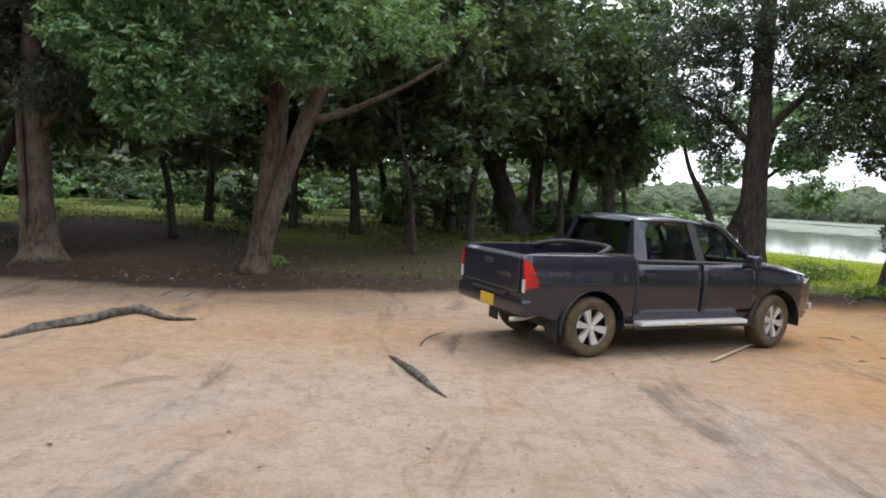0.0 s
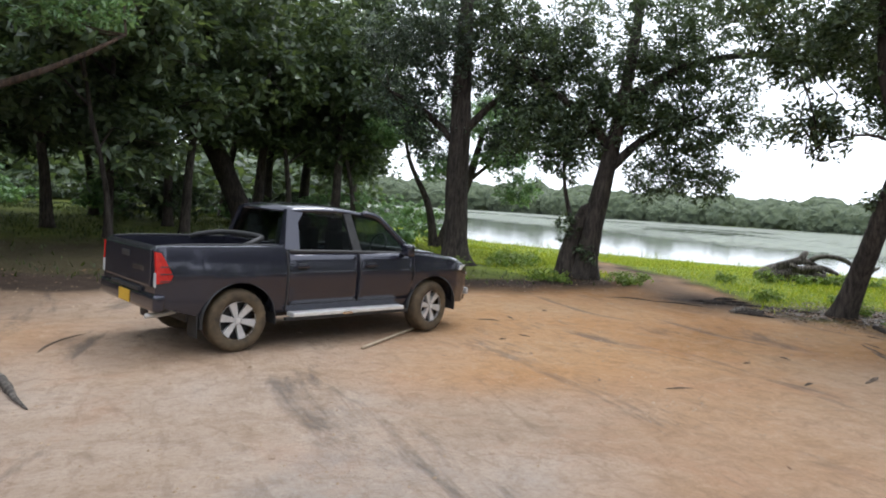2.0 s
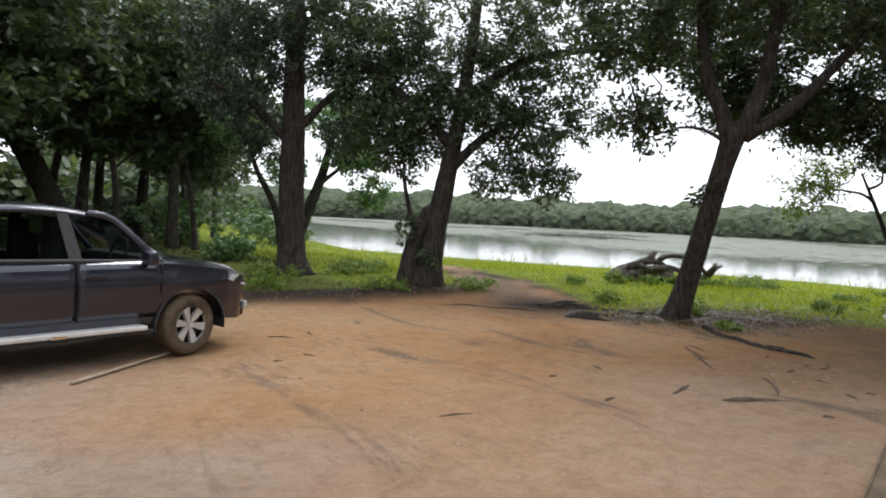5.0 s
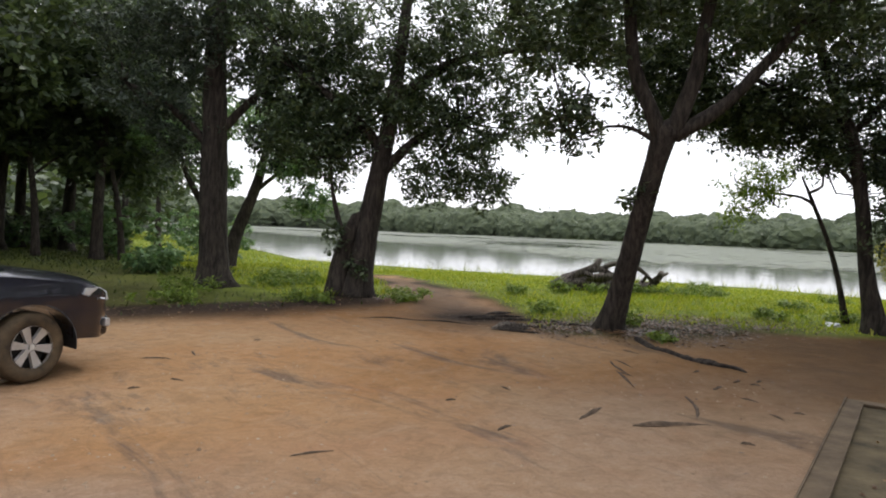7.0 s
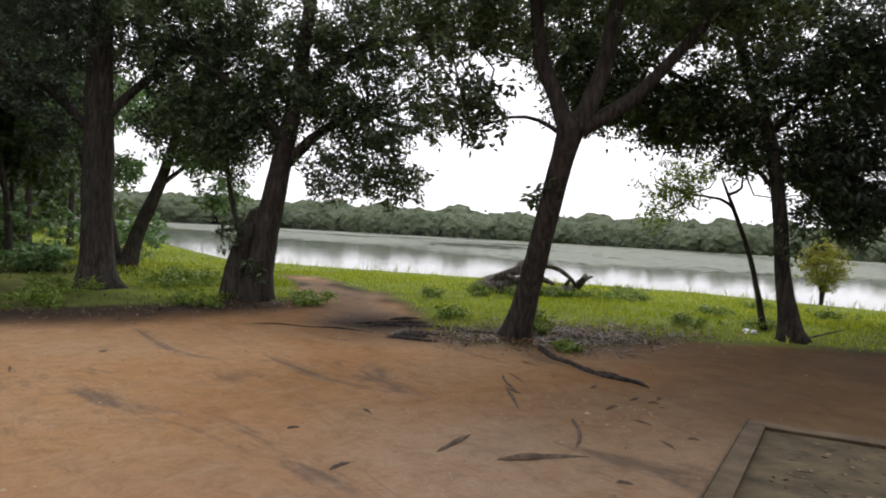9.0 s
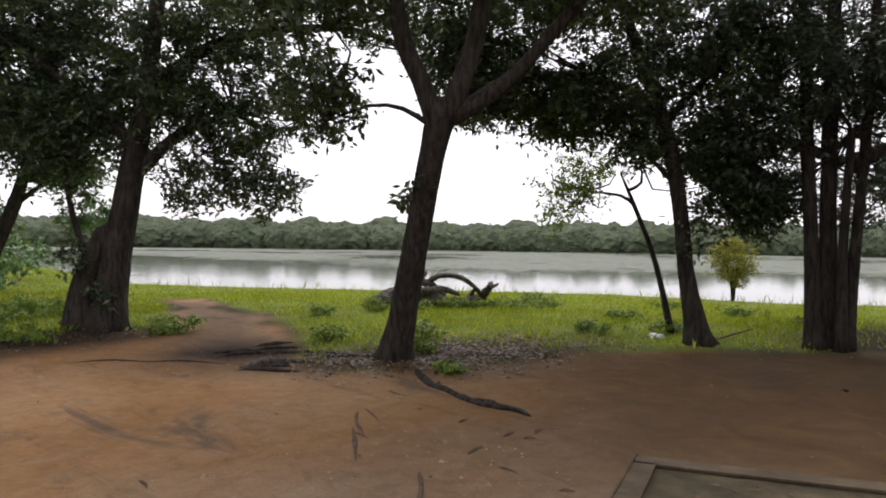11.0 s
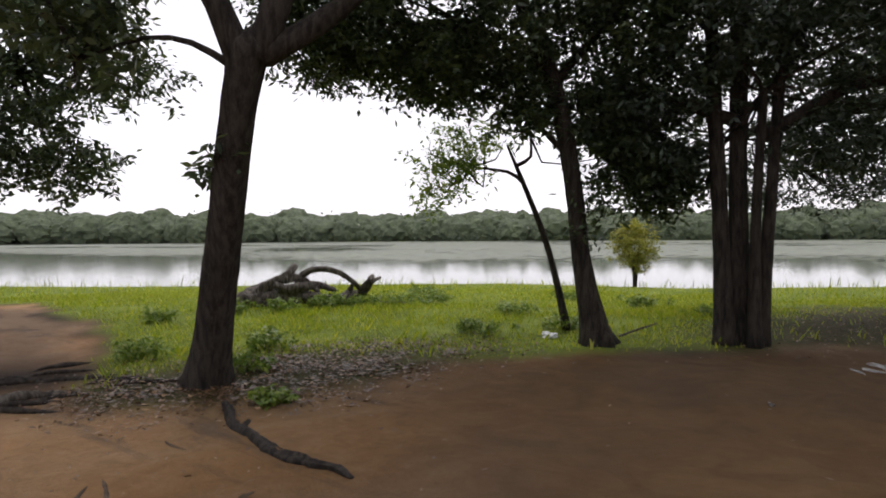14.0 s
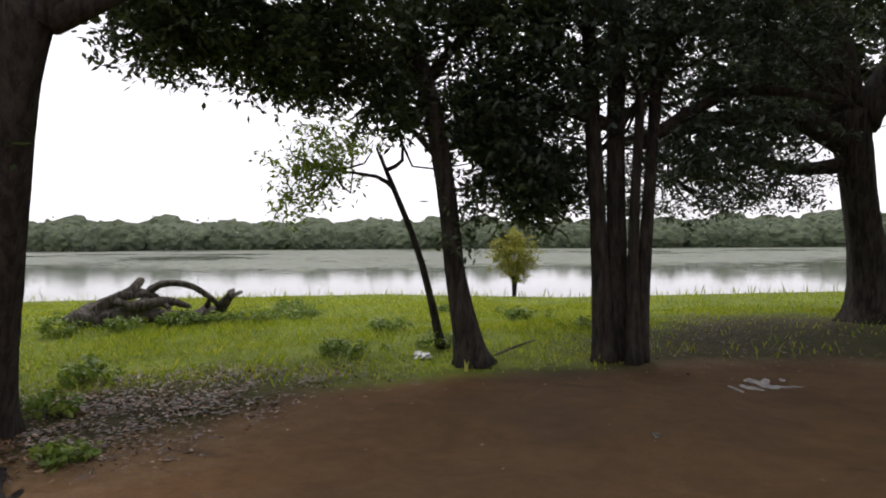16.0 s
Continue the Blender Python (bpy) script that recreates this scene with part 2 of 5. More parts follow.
def tube(points, sides=10, step=0.2, rough=0.08, ridges=0, flare=0.0, rng=None):
    """Vertices and faces of a rough limb through (x, y, z, r) rows."""
    rng = rng or np.random.default_rng(1)
    s = spline(points, step)
    s[:, 3] = np.maximum(s[:, 3], 0.004)
    d = np.gradient(s[:, :3], axis=0)
    d /= np.linalg.norm(d, axis=1)[:, None] + 1e-9
    ref = np.where(np.abs(d[:, 2:3]) > 0.9, [[1.0, 0, 0]], [[0, 0, 1.0]])
    ref = np.cumsum(ref, 0) / np.arange(1, len(ref) + 1)[:, None]
    u = np.cross(d, ref)
    u /= np.linalg.norm(u, axis=1)[:, None] + 1e-9
    v = np.cross(d, u)
    a = np.linspace(0, 2 * np.pi, sides, endpoint=False)
    ph = rng.uniform(0, 6.3, 3)
    k = np.arange(len(s))[:, None]
    lump = 1 + rough * (np.sin(3 * a + ph[0] + 0.35 * k) * 0.5 + np.sin(5 * a + ph[1] - 0.2 * k) * 0.3 + rng.normal(0, 0.35, (len(s), sides)))
    if ridges:
        lump += 0.07 * np.sin(ridges * a + ph[2] + 0.1 * k)
    if flare:
        h = np.linalg.norm(s[:, :3] - s[0, :3], axis=1)[:, None]
        lump += flare * np.exp(-h / 0.28) * (1 + 0.5 * np.sin(5 * a + ph[2]))
    r = s[:, 3:4] * lump
    ring = s[:, None, :3] + r[..., None] * (np.cos(a)[:, None] * u[:, None] + np.sin(a)[:, None] * v[:, None])
    verts = np.vstack([ring.reshape(-1, 3), s[:1, :3], s[-1:, :3] + d[-1:] * s[-1, 3]])
    m, faces = len(s), []
    for i in range(m - 1):
        for j in range(sides):
            q = (j + 1) % sides
            faces.append((i * sides + j, i * sides + q, (i + 1) * sides + q, (i + 1) * sides + j))
    for j in range(sides):
        q = (j + 1) % sides
        faces.append((m * sides, q, j))
        faces.append((m * sides + 1, (m - 1) * sides + j, (m - 1) * sides + q))
    return verts, faces


def joined(pieces):
    vs, fs, o = [], [], 0
    for v, f in pieces:
        vs.append(v)
        fs += [tuple(i + o for i in q) for q in f]
        o += len(v)
    return np.vstack(vs), fs


def leaves(rng, centres, length, width, droop=0.35):
    """One bent leaf at each centre, as n x 4 x 3."""
    n = len(centres)
    a = rng.uniform(0, 2 * np.pi, n)
    el = rng.normal(-droop, 0.45, n)
    d = np.stack([np.cos(a) * np.cos(el), np.sin(a) * np.cos(el), np.sin(el)], -1)
    s = np.cross(d, rng.normal(0, 1, (n, 3)) * 0.6 + [0, 0, 1])
    s /= np.linalg.norm(s, axis=1)[:, None] + 1e-9
    L = (length * rng.uniform(0.6, 1.25, n))[:, None]
    W = (width * rng.uniform(0.7, 1.2, n))[:, None]
    m = centres + d * L * 0.45
    return np.stack([centres, m + s * W * 0.5, centres + d * L, m - s * W * 0.5], 1)


def foliage(rng, blobs, n, twig, droop=0.35):
    """Leaf centres gathered on twigs inside (x, y, z, rx, ry, rz, share) blobs."""
    out, total = [], sum(b[6] for b in blobs)
    for x, y, z, rx, ry, rz, share in blobs:
        k = max(4, int(n * share / total / 26))
        c = rng.normal(0, 1, (k, 3))
        c /= np.linalg.norm(c, axis=1)[:, None]
        c *= rng.uniform(0.25, 1.0, (k, 1)) ** 0.5
        wob = 1 + 0.25 * np.sin(4 * np.arctan2(c[:, 1:2], c[:, :1]) + x) + rng.normal(0, 0.1, (k, 1))
        c = c * wob * [rx, ry, rz] + [x, y, z]
        t = rng.normal(0, 1, (k, 3)) * [1, 1, 0.5] - [0, 0, droop]
        t /= np.linalg.norm(t, axis=1)[:, None]
        u = rng.uniform(-0.5, 0.5, (k, 26, 1)) * twig * 2
        p = c[:, None] + t[:, None] * u + rng.normal(0, twig * 0.22, (k, 26, 3))
        out.append(p.reshape(-1, 3))
    return np.vstack(out)


# ---- the lie of the land ----
SHORE = np.array([(24, 600), (30, 300), (26, 110), (24, 70), (20.36, 42.7), (25.03, 34.83), (35.69, 21.82), (37.09, 13.81), (43.38, 5.89), (48.4, -0.4), (56, -10), (68.5, -25.8), (150, -110), (400, -345)], float)
FAR_SHORE = np.array([(24, 600), (120, 560), (210, 480), (265, 370), (290, 280), (305, 190), (318, 100), (325, 10), (335, -90), (365, -210), (400, -345)], float)
SAND = np.array([(-60.00, -60.00), (60.00, -60.00), (27.90, -2.70), (22.00, 4.10), (22.09, 4.93), (20.70, 6.50), (19.52, 8.10), (18.49, 9.27), (16.64, 10.44), (14.62, 10.28), (13.64, 10.41), (12.86, 11.50), (13.09, 12.72), (14.62, 15.13), (16.19, 18.59), (16.51, 21.39), (17.57, 25.21), (16.31, 25.20), (15.19, 21.59), (14.14, 18.86), (12.65, 16.80), (9.64, 15.79), (7.18, 15.81), (1.48, 15.66), (-0.20, 15.74), (-2.59, 16.42), (-3.56, 17.21), (-4.87, 20.51), (-7.70, 26.42), (-11.67, 27.99), (-11.76, 23.34), (-8.44, 19.03), (-60.00, 22.00)], float)


def inside(poly, x, y):
    hit = np.zeros(x.shape, bool)
    for (x0, y0), (x1, y1) in zip(poly, np.roll(poly, -1, 0)):
        c = (y0 > y) != (y1 > y)
        hit ^= c & (x < (x1 - x0) * (y - y0) / (y1 - y0 + 1e-12) + x0)
    return hit


def reach(line, x, y, closed=False):
    """Distance to a line of points."""
    best = np.full(x.shape, 1e9)
    ends = np.roll(line, -1, 0) if closed else line[1:]
    for (x0, y0), (x1, y1) in zip(line, ends):
        dx, dy = x1 - x0, y1 - y0
        t = np.clip(((x - x0) * dx + (y - y0) * dy) / (dx * dx + dy * dy + 1e-9), 0, 1)
        best = np.minimum(best, np.hypot(x - x0 - t * dx, y - y0 - t * dy))
    return best


LAKE = np.vstack([SHORE, FAR_SHORE[::-1]])
WATER_Z = -0.5


def smooth(a, b, v):
    t = np.clip((v - a) / (b - a), 0, 1)
    return t * t * (3 - 2 * t)


def wave(x, y):
    return np.sin(x * 0.9 + 1.3 * np.sin(y * 0.6)) * 0.5 + np.sin(y * 1.7 + x * 0.7) * 0.3 + np.sin(x * 3.1 - y * 2.3) * 0.2


def sand_edge(x, y):
    """Signed distance to the edge of the bare ground, positive on it, with a ragged line."""
    d = reach(SAND, x, y, True)
    return np.where(inside(SAND, x, y), d, -d) + 0.22 * wave(x * 2.1, y * 2.4)


def plan(x, y):
    """The slightly skewed grid in which the patches of soil and litter are laid out."""
    x, y = np.clip(x, -14, 30), np.clip(y, 3, 32)
    u = 0.169 + 1.1300 * x - 0.0957 * y - 0.00429 * x * x + 0.00323 * x * y + 0.00107 * y * y
    v = -3.432 + 0.1815 * x + 1.2829 * y + 0.00435 * x * x - 0.01876 * x * y + 0.00826 * y * y
    return u, v


def lie(x, y):
    """Height of the ground."""
    d = reach(LAKE, x, y, True)
    wet = inside(LAKE, x, y)
    near = smooth(0, 16, d)
    dry = WATER_Z + 0.03 + (0.47) * near
    h = np.where(wet, WATER_Z + 0.03 - 0.9 * smooth(0, 9, d), dry)
    h = h + 0.5 * smooth(19, 36, y) * smooth(12, 3, x) * ~wet
    e = sand_edge(x, y)
    h = h + 0.05 * smooth(0.4, -0.6, e) * near * ~wet
    return h + 0.016 * wave(x * 0.8, y * 0.8) * ~wet + 0.007 * wave(x * 3, y * 2.6) * ~wet


def build_ground():
    def axis(lo, hi, step, far):
        core = np.arange(lo, hi + step / 2, step)
        out, s, left, right = [], step, [lo], [hi]
        while left[-1] > -far:
            s *= 1.18
            left.append(left[-1] - s)
        s = step
        while right[-1] < far:
            s *= 1.18
            right.append(right[-1] + s)
        return np.r_[left[:0:-1], core, right[1:]]

    xs, ys = axis(-16, 40, 0.2, 3000), axis(-4, 40, 0.2, 3000)
    X, Y = np.meshgrid(xs, ys)
    Z = lie(X, Y)
    m, k = len(xs), len(ys)
    idx = np.arange(m * k).reshape(k, m)
    faces = np.stack([idx[:-1, :-1], idx[:-1, 1:], idx[1:, 1:], idx[1:, :-1]], -1).reshape(-1, 4)
    ob = link_mesh("ground", np.stack([X, Y, Z], -1).reshape(-1, 3), faces.tolist(), M_GROUND)
    e = sand_edge(X, Y)
    U, V = plan(X, Y)
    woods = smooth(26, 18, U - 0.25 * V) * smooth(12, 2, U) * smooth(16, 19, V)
    # Turf thinned on the left, so the shade-darkened soil shows through.
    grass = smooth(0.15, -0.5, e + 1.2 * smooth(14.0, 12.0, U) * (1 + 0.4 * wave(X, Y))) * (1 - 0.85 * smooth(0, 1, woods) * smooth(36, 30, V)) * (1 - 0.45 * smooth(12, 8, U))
    # Last patch bares dark soil, widened to stand for the spreading tree's shade.
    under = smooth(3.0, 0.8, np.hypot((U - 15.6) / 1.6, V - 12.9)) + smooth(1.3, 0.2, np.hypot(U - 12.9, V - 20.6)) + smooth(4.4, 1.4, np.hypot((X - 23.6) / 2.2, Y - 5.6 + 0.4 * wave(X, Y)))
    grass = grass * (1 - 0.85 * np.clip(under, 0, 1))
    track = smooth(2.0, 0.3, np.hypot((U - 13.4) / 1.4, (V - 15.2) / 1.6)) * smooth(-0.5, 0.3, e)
    # Left floor of the wood, darkened where the canopy shades it.
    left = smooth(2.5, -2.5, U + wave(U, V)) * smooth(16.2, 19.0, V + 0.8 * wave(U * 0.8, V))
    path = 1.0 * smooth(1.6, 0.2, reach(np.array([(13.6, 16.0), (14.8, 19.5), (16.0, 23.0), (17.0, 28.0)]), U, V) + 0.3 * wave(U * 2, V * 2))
    shaded_earth = np.clip(smooth(0.5 + 0.7 * smooth(14.0, 12.0, U), -0.5, e + 0.25 * wave(X * 1.7, Y * 1.9)) + 0.6 * track + 0.5 * path + 0.95 * left + 0.4 * smooth(1.0, -2.0, U + wave(U * 0.7, V)) * smooth(12.3, 15.5, V + 0.7 * wave(U, V * 0.9)), 0, 1)
    wob = 0.5 * wave(U * 0.7, V * 0.8)
    # Damp ground round the puddle, widened to where tree shade falls.
    damp_shade = smooth(9.5, 4.2, np.hypot((U - 20.5) / 1.25, V - 6.0) + wob) * smooth(-0.6, 0.3, e)
    mottle = np.clip(0.72 + 0.4 * wave(U * 0.45 + 1, V * 0.55), 0.25, 1)
    pale = np.clip(mottle * smooth(6.5, 2.5, U + wob) + 0.75 * mottle * smooth(8.6, 6.6, V + wob - 0.1 * U) + 0.4 * path, 0, 1)
    for name, data in (("grass", grass), ("shaded_earth", shaded_earth), ("damp_shade", damp_shade), ("pale", pale)):
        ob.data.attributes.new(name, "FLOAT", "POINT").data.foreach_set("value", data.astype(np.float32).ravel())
    return tagged(ob, "tan sandy clearing with grass and earth round it", "ground", kind="structure")


build_ground()


def build_water():
    ob = link_mesh("water", [(-50, -700, WATER_Z), (1200, -700, WATER_Z), (1200, 1200, WATER_Z), (-50, 1200, WATER_Z)], [(0, 1, 2, 3)], M_WATER)
    return tagged(ob, "calm lake water mirroring a pale sky", "water", kind="structure")


build_water()


def z_at(x, y):
    return float(lie(np.array([x]), np.array([y]))[0])


# ---- trees ----
def tree(name, base, trunks, limbs, blobs, n, label, leaf=M_LEAF, bark=M_BARK, size=(0.17, 0.07), twig=0.29, seed=1, group="", droop=0.35, sides=16, flare=0.55, more=1.7, scale=1.0):
    """trunks and limbs: lists of (x, y, z, r) rows from the base; blobs: parts of the crown."""
    rng = np.random.default_rng(seed)
    trunks, limbs = ([[tuple(v * scale for v in q) for q in rows] for rows in some] for some in (trunks, limbs))
    blobs = [(*(v * scale for v in b[:6]), b[6]) for b in blobs]
    size, twig = (size[0] * scale, size[1] * scale), twig * scale
    t = thing(name, (base[0], base[1], z_at(*base) - 0.05), label, "tree", group)
    for rows in trunks:
        v, f = tube(rows, sides, 0.16, 0.05, 7, flare, rng)
        link_mesh("trunk", v, f, bark, t)
    for rows in limbs:
        v, f = tube(rows, 8, 0.25, 0.07, 0, 0.0, rng)
        link_mesh("limb", v, f, bark, t)
    if blobs:
        ends = [np.array(r[-1][:3]) for r in limbs + trunks]
        twigs = []
        for b in blobs:
            c = np.array(b[:3])
            near = min(ends, key=lambda q: np.linalg.norm(q - c))
            for k in range(3 if np.linalg.norm(near - c) < 2.4 and b[6] > 0.45 else 0):
                q = c + rng.normal(0, 0.45, 3) * np.array(b[3:6])
                mid = (near + q) / 2 + rng.normal(0, 0.25, 3)
                twigs.append(tube([(*near, 0.026), (*mid, 0.017), (*q, 0.006)], 5, 0.4, 0.1, 0, 0.0, rng))
        v, f = joined(twigs or [tube([(*ends[0], 0.02), (*(ends[0] + 0.3), 0.006)], 5)])
        link_mesh("twig", v, f, bark, t)["kind"] = "stuff"
        quads_mesh("crown", leaves(rng, foliage(rng, blobs, n * more, twig, droop), *size, droop), leaf, t)
    return t


def random_tree(name, x, y, height, spread, n, label, seed, leaf=M_LEAF, bark=M_BARK, r=0.2, size=(0.3, 0.13), group="", low=0.35, lean=0.6, twig=0.5):
    rng = np.random.default_rng(seed)
    lx, ly = rng.normal(0, lean, 2)
    h = height * 0.62
    trunk = [(0, 0, 0, r), (lx * 0.2, ly * 0.2, h * 0.35, r * 0.78), (lx * 0.7, ly * 0.7, h * 0.7, r * 0.6), (lx, ly, h, r * 0.35)]
    limbs, blobs = [], []
    for k in range(5):
        a = k * 1.26 + rng.uniform(0, 1)
        z0 = height * (low + 0.1 + 0.08 * k)
        f = min(z0 / h, 1)
        s = spread * rng.uniform(0.5, 0.85)
        e = (lx * f + np.cos(a) * s, ly * f + np.sin(a) * s, z0 + height * rng.uniform(0.02, 0.18))
        limbs.append([(lx * f, ly * f, z0 - 0.3, r * 0.4), (lx * f + np.cos(a) * s * 0.5, ly * f + np.sin(a) * s * 0.5, z0 + 0.5, r * 0.25), (*e, r * 0.1)])
        blobs.append((*e, spread * 0.55, spread * 0.55, height * 0.13, 1.0))
    blobs.append((lx, ly, height * 0.82, spread * 0.6, spread * 0.6, height * 0.18, 1.3))
    return tree(name, (x, y), [trunk], limbs, blobs, n, label, leaf, bark, size, twig, seed, group, sides=10, flare=0.35, more=1.0)


RX, RY = 0.743, -0.669


def across(rows, rx=RX, ry=RY):
    """Rows of (sideways, z, r) or (sideways, z, r, deep) turned into x, y, z, r."""
    return [(q[0] * rx - (q[3] if len(q) > 3 else 0) * ry, q[0] * ry + (q[3] if len(q) > 3 else 0) * rx, q[1], q[2]) for q in rows]


def clump(rows, rx=RX, ry=RY):
    """Crown parts from (sideways, deep, z, half width, half height, share)."""
    return [(s * rx - d * ry, s * ry + d * rx, z, w, w, h, k) for s, d, z, w, h, k in rows]


tree("leaning_shore_tree", (14.23, 11.64),
     [across([(-0.05, 0, 0.255, -0.00), (0.08, 0.8, 0.21, -0.29), (0.28, 2.0, 0.185, -0.72), (0.48, 3.2, 0.18, -1.16), (0.6, 3.75, 0.21, -1.30)])],
     [across([(0.55, 3.55, 0.16, -1.28), (0.3, 4.15, 0.135, -1.30), (0.02, 4.8, 0.12, -1.30), (-0.12, 6.0, 0.1, -1.30), (-0.2, 8.0, 0.06, -1.30)]),
      across([(0.68, 3.6, 0.16, -1.30), (0.92, 4.25, 0.145, -1.30), (1.08, 4.8, 0.13, -1.30), (1.25, 6.0, 0.1, -1.30), (1.9, 8.2, 0.06, -1.30)]),
      across([(0.75, 3.65, 0.14, -1.30), (1.3, 4.0, 0.12, -1.30), (1.75, 4.4, 0.1, -1.30), (2.6, 5.4, 0.08, -1.30), (3.4, 6.2, 0.05, -1.30)]),
      across([(0.42, 3.55, 0.045, -1.28), (0.05, 3.75, 0.032, -1.30), (-0.4, 3.78, 0.024, -1.30), (-1.0, 3.55, 0.012, -1.28)])],
     clump([(-1.1, -1.2, 4.0, 0.7, 0.55, 0.5), (-1.3, -0.9, 5.6, 1.3, 0.8, 1.4), (0.2, -1.2, 6.5, 1.7, 1.0, 2.0), (2.2, -0.8, 6.4, 1.7, 0.9, 1.4), (-2.4, -1.7, 6.4, 1.1, 0.6, 0.5), (3.3, -1.2, 5.9, 1.2, 0.7, 1.0), (0.5, -1.6, 8.2, 2.8, 1.2, 2.5), (0.22, -0.85, 2.6, 0.2, 0.3, 0.06), (0.3, -3.7, 7.0, 2.6, 1.0, 1.5)]),
     15500, "tall tree with a dark leaning trunk forking into limbs", scale=0.94, seed=11, flare=0.3)
tree("twin_shore_tree", (12.26, 17.92),
     [across([(0, 0, 0.37), (0.15, 1.4, 0.31), (0.42, 3.2, 0.26), (0.72, 5.0, 0.21), (1.0, 7.5, 0.15), (1.2, 10, 0.08)], 0.85, -0.53)],
     [across([(0.5, 3.4, 0.16), (1.5, 4.4, 0.12), (2.6, 4.9, 0.06)], 0.85, -0.53), across([(0.6, 4.0, 0.16), (-0.6, 5.2, 0.12), (-1.8, 6.0, 0.06)], 0.85, -0.53),
      across([(0.9, 5.5, 0.15), (2.6, 6.6, 0.12), (5.0, 7.0, 0.08), (6.6, 6.6, 0.04)], 0.85, -0.53),
      across([(-0.58, -0.05, 0.37), (-0.53, 0.5, 0.31), (-0.43, 1.2, 0.25), (-0.05, 2.2, 0.2)], 0.85, -0.53), across([(-0.45, 1.7, 0.08), (-0.75, 2.8, 0.06), (-0.85, 3.8, 0.04)], 0.85, -0.53)],
     clump([(3.2, 0, 3.3, 0.9, 0.7, 0.9), (4.3, 0, 4.9, 0.9, 0.6, 0.5), (1.9, 0, 3.3, 0.9, 0.7, 0.8), (-0.6, 0.5, 5.8, 1.4, 1.0, 1.2), (2.6, 0, 4.6, 1.3, 0.9, 1.4), (3.4, 0, 5.9, 1.3, 0.9, 1.2), (0.3, 0.6, 5.2, 1.5, 1.2, 1.5), (-1.4, 0, 4.6, 1.4, 1.0, 1.4), (-1.9, 0, 6.6, 1.7, 1.2, 1.6), (0.9, 0, 7.8, 2.6, 1.5, 2.4), (5.4, 0, 7.6, 1.8, 0.8, 0.6), (-0.9, -0.2, 3.6, 0.8, 0.7, 0.5), (3.6, 0, 8.2, 2.0, 1.0, 1.4), (-2.6, 0, 7.9, 1.5, 0.9, 1.2), (0.9, 0.6, 6.2, 1.4, 1.0, 1.5), (2.2, 0.4, 6.9, 1.4, 0.8, 1.2), (1.4, -0.3, 5.2, 1.0, 0.7, 0.9), (-0.2, 0.3, 4.3, 1.0, 0.7, 0.7), (0.0, -0.3, 1.0, 0.4, 0.7, 0.1), (-0.7, -0.1, 1.6, 0.3, 0.4, 0.1)], 0.85, -0.53),
     30000, "thick dark tree beside a leaning broken stump", scale=0.89, seed=12)
tree("straight_shore_tree", (9.61, 20.66),
     [across([(0, 0, 0.46), (-0.05, 1.6, 0.38), (-0.1, 4, 0.36), (-0.15, 7, 0.28), (-0.1, 11, 0.15)], 0.9, -0.43)],
     [across([(-0.1, 4.4, 0.15), (1.2, 5.8, 0.1), (2.4, 6.4, 0.05)], 0.9, -0.43), across([(-0.1, 4.0, 0.15), (-1.4, 5.2, 0.1), (-2.6, 5.8, 0.05)], 0.9, -0.43)],
     clump([(2.6, 0, 4.9, 1.2, 0.9, 0.9), (-1.2, 0.4, 4.4, 1.1, 0.8, 0.6), (1.9, 0, 6.0, 1.4, 1.0, 1), (-2.0, 0, 5.6, 1.5, 1.0, 1), (0, 0.5, 7.0, 2.2, 1.2, 2), (-0.6, 0, 8.6, 2.6, 1.4, 2), (1.6, 0.5, 4.4, 0.9, 0.8, 0.5), (2.8, 0, 7.4, 1.7, 1.0, 1.4), (-2.4, 0, 7.4, 1.6, 0.9, 1.0)], 0.9, -0.43),
     21000, "straight thick dark tree at the grass edge", leaf=M_LEAF_BLUE, scale=0.87, seed=13)
tree("many_stemmed_tree", (11.88, 27.22),
     [across([(0, 0, 0.32), (0.4, 1.5, 0.26), (1.1, 3.4, 0.2), (1.6, 5.5, 0.12)], 0.9, -0.43), across([(-0.3, 0, 0.22), (-0.7, 2.0, 0.16), (-1.6, 3.8, 0.1), (-2.0, 5.2, 0.06)], 0.9, -0.43)],
     [across([(1.0, 3.2, 0.1), (2.2, 4.2, 0.07), (3.0, 4.4, 0.04)], 0.9, -0.43)],
     clump([(2.6, 0, 4.6, 1.4, 0.8, 1), (1.6, 0, 6.2, 2.0, 1.0, 1.4), (-2.0, 0, 5.4, 1.6, 0.9, 1), (-0.4, 0, 3.8, 1.0, 0.6, 0.4), (3.4, 0, 3.0, 0.9, 0.8, 0.4)], 0.9, -0.43),
     9000, "slender tree with several bent stems", leaf=M_LEAF_FRESH, size=(0.22, 0.09), scale=0.86, seed=14)
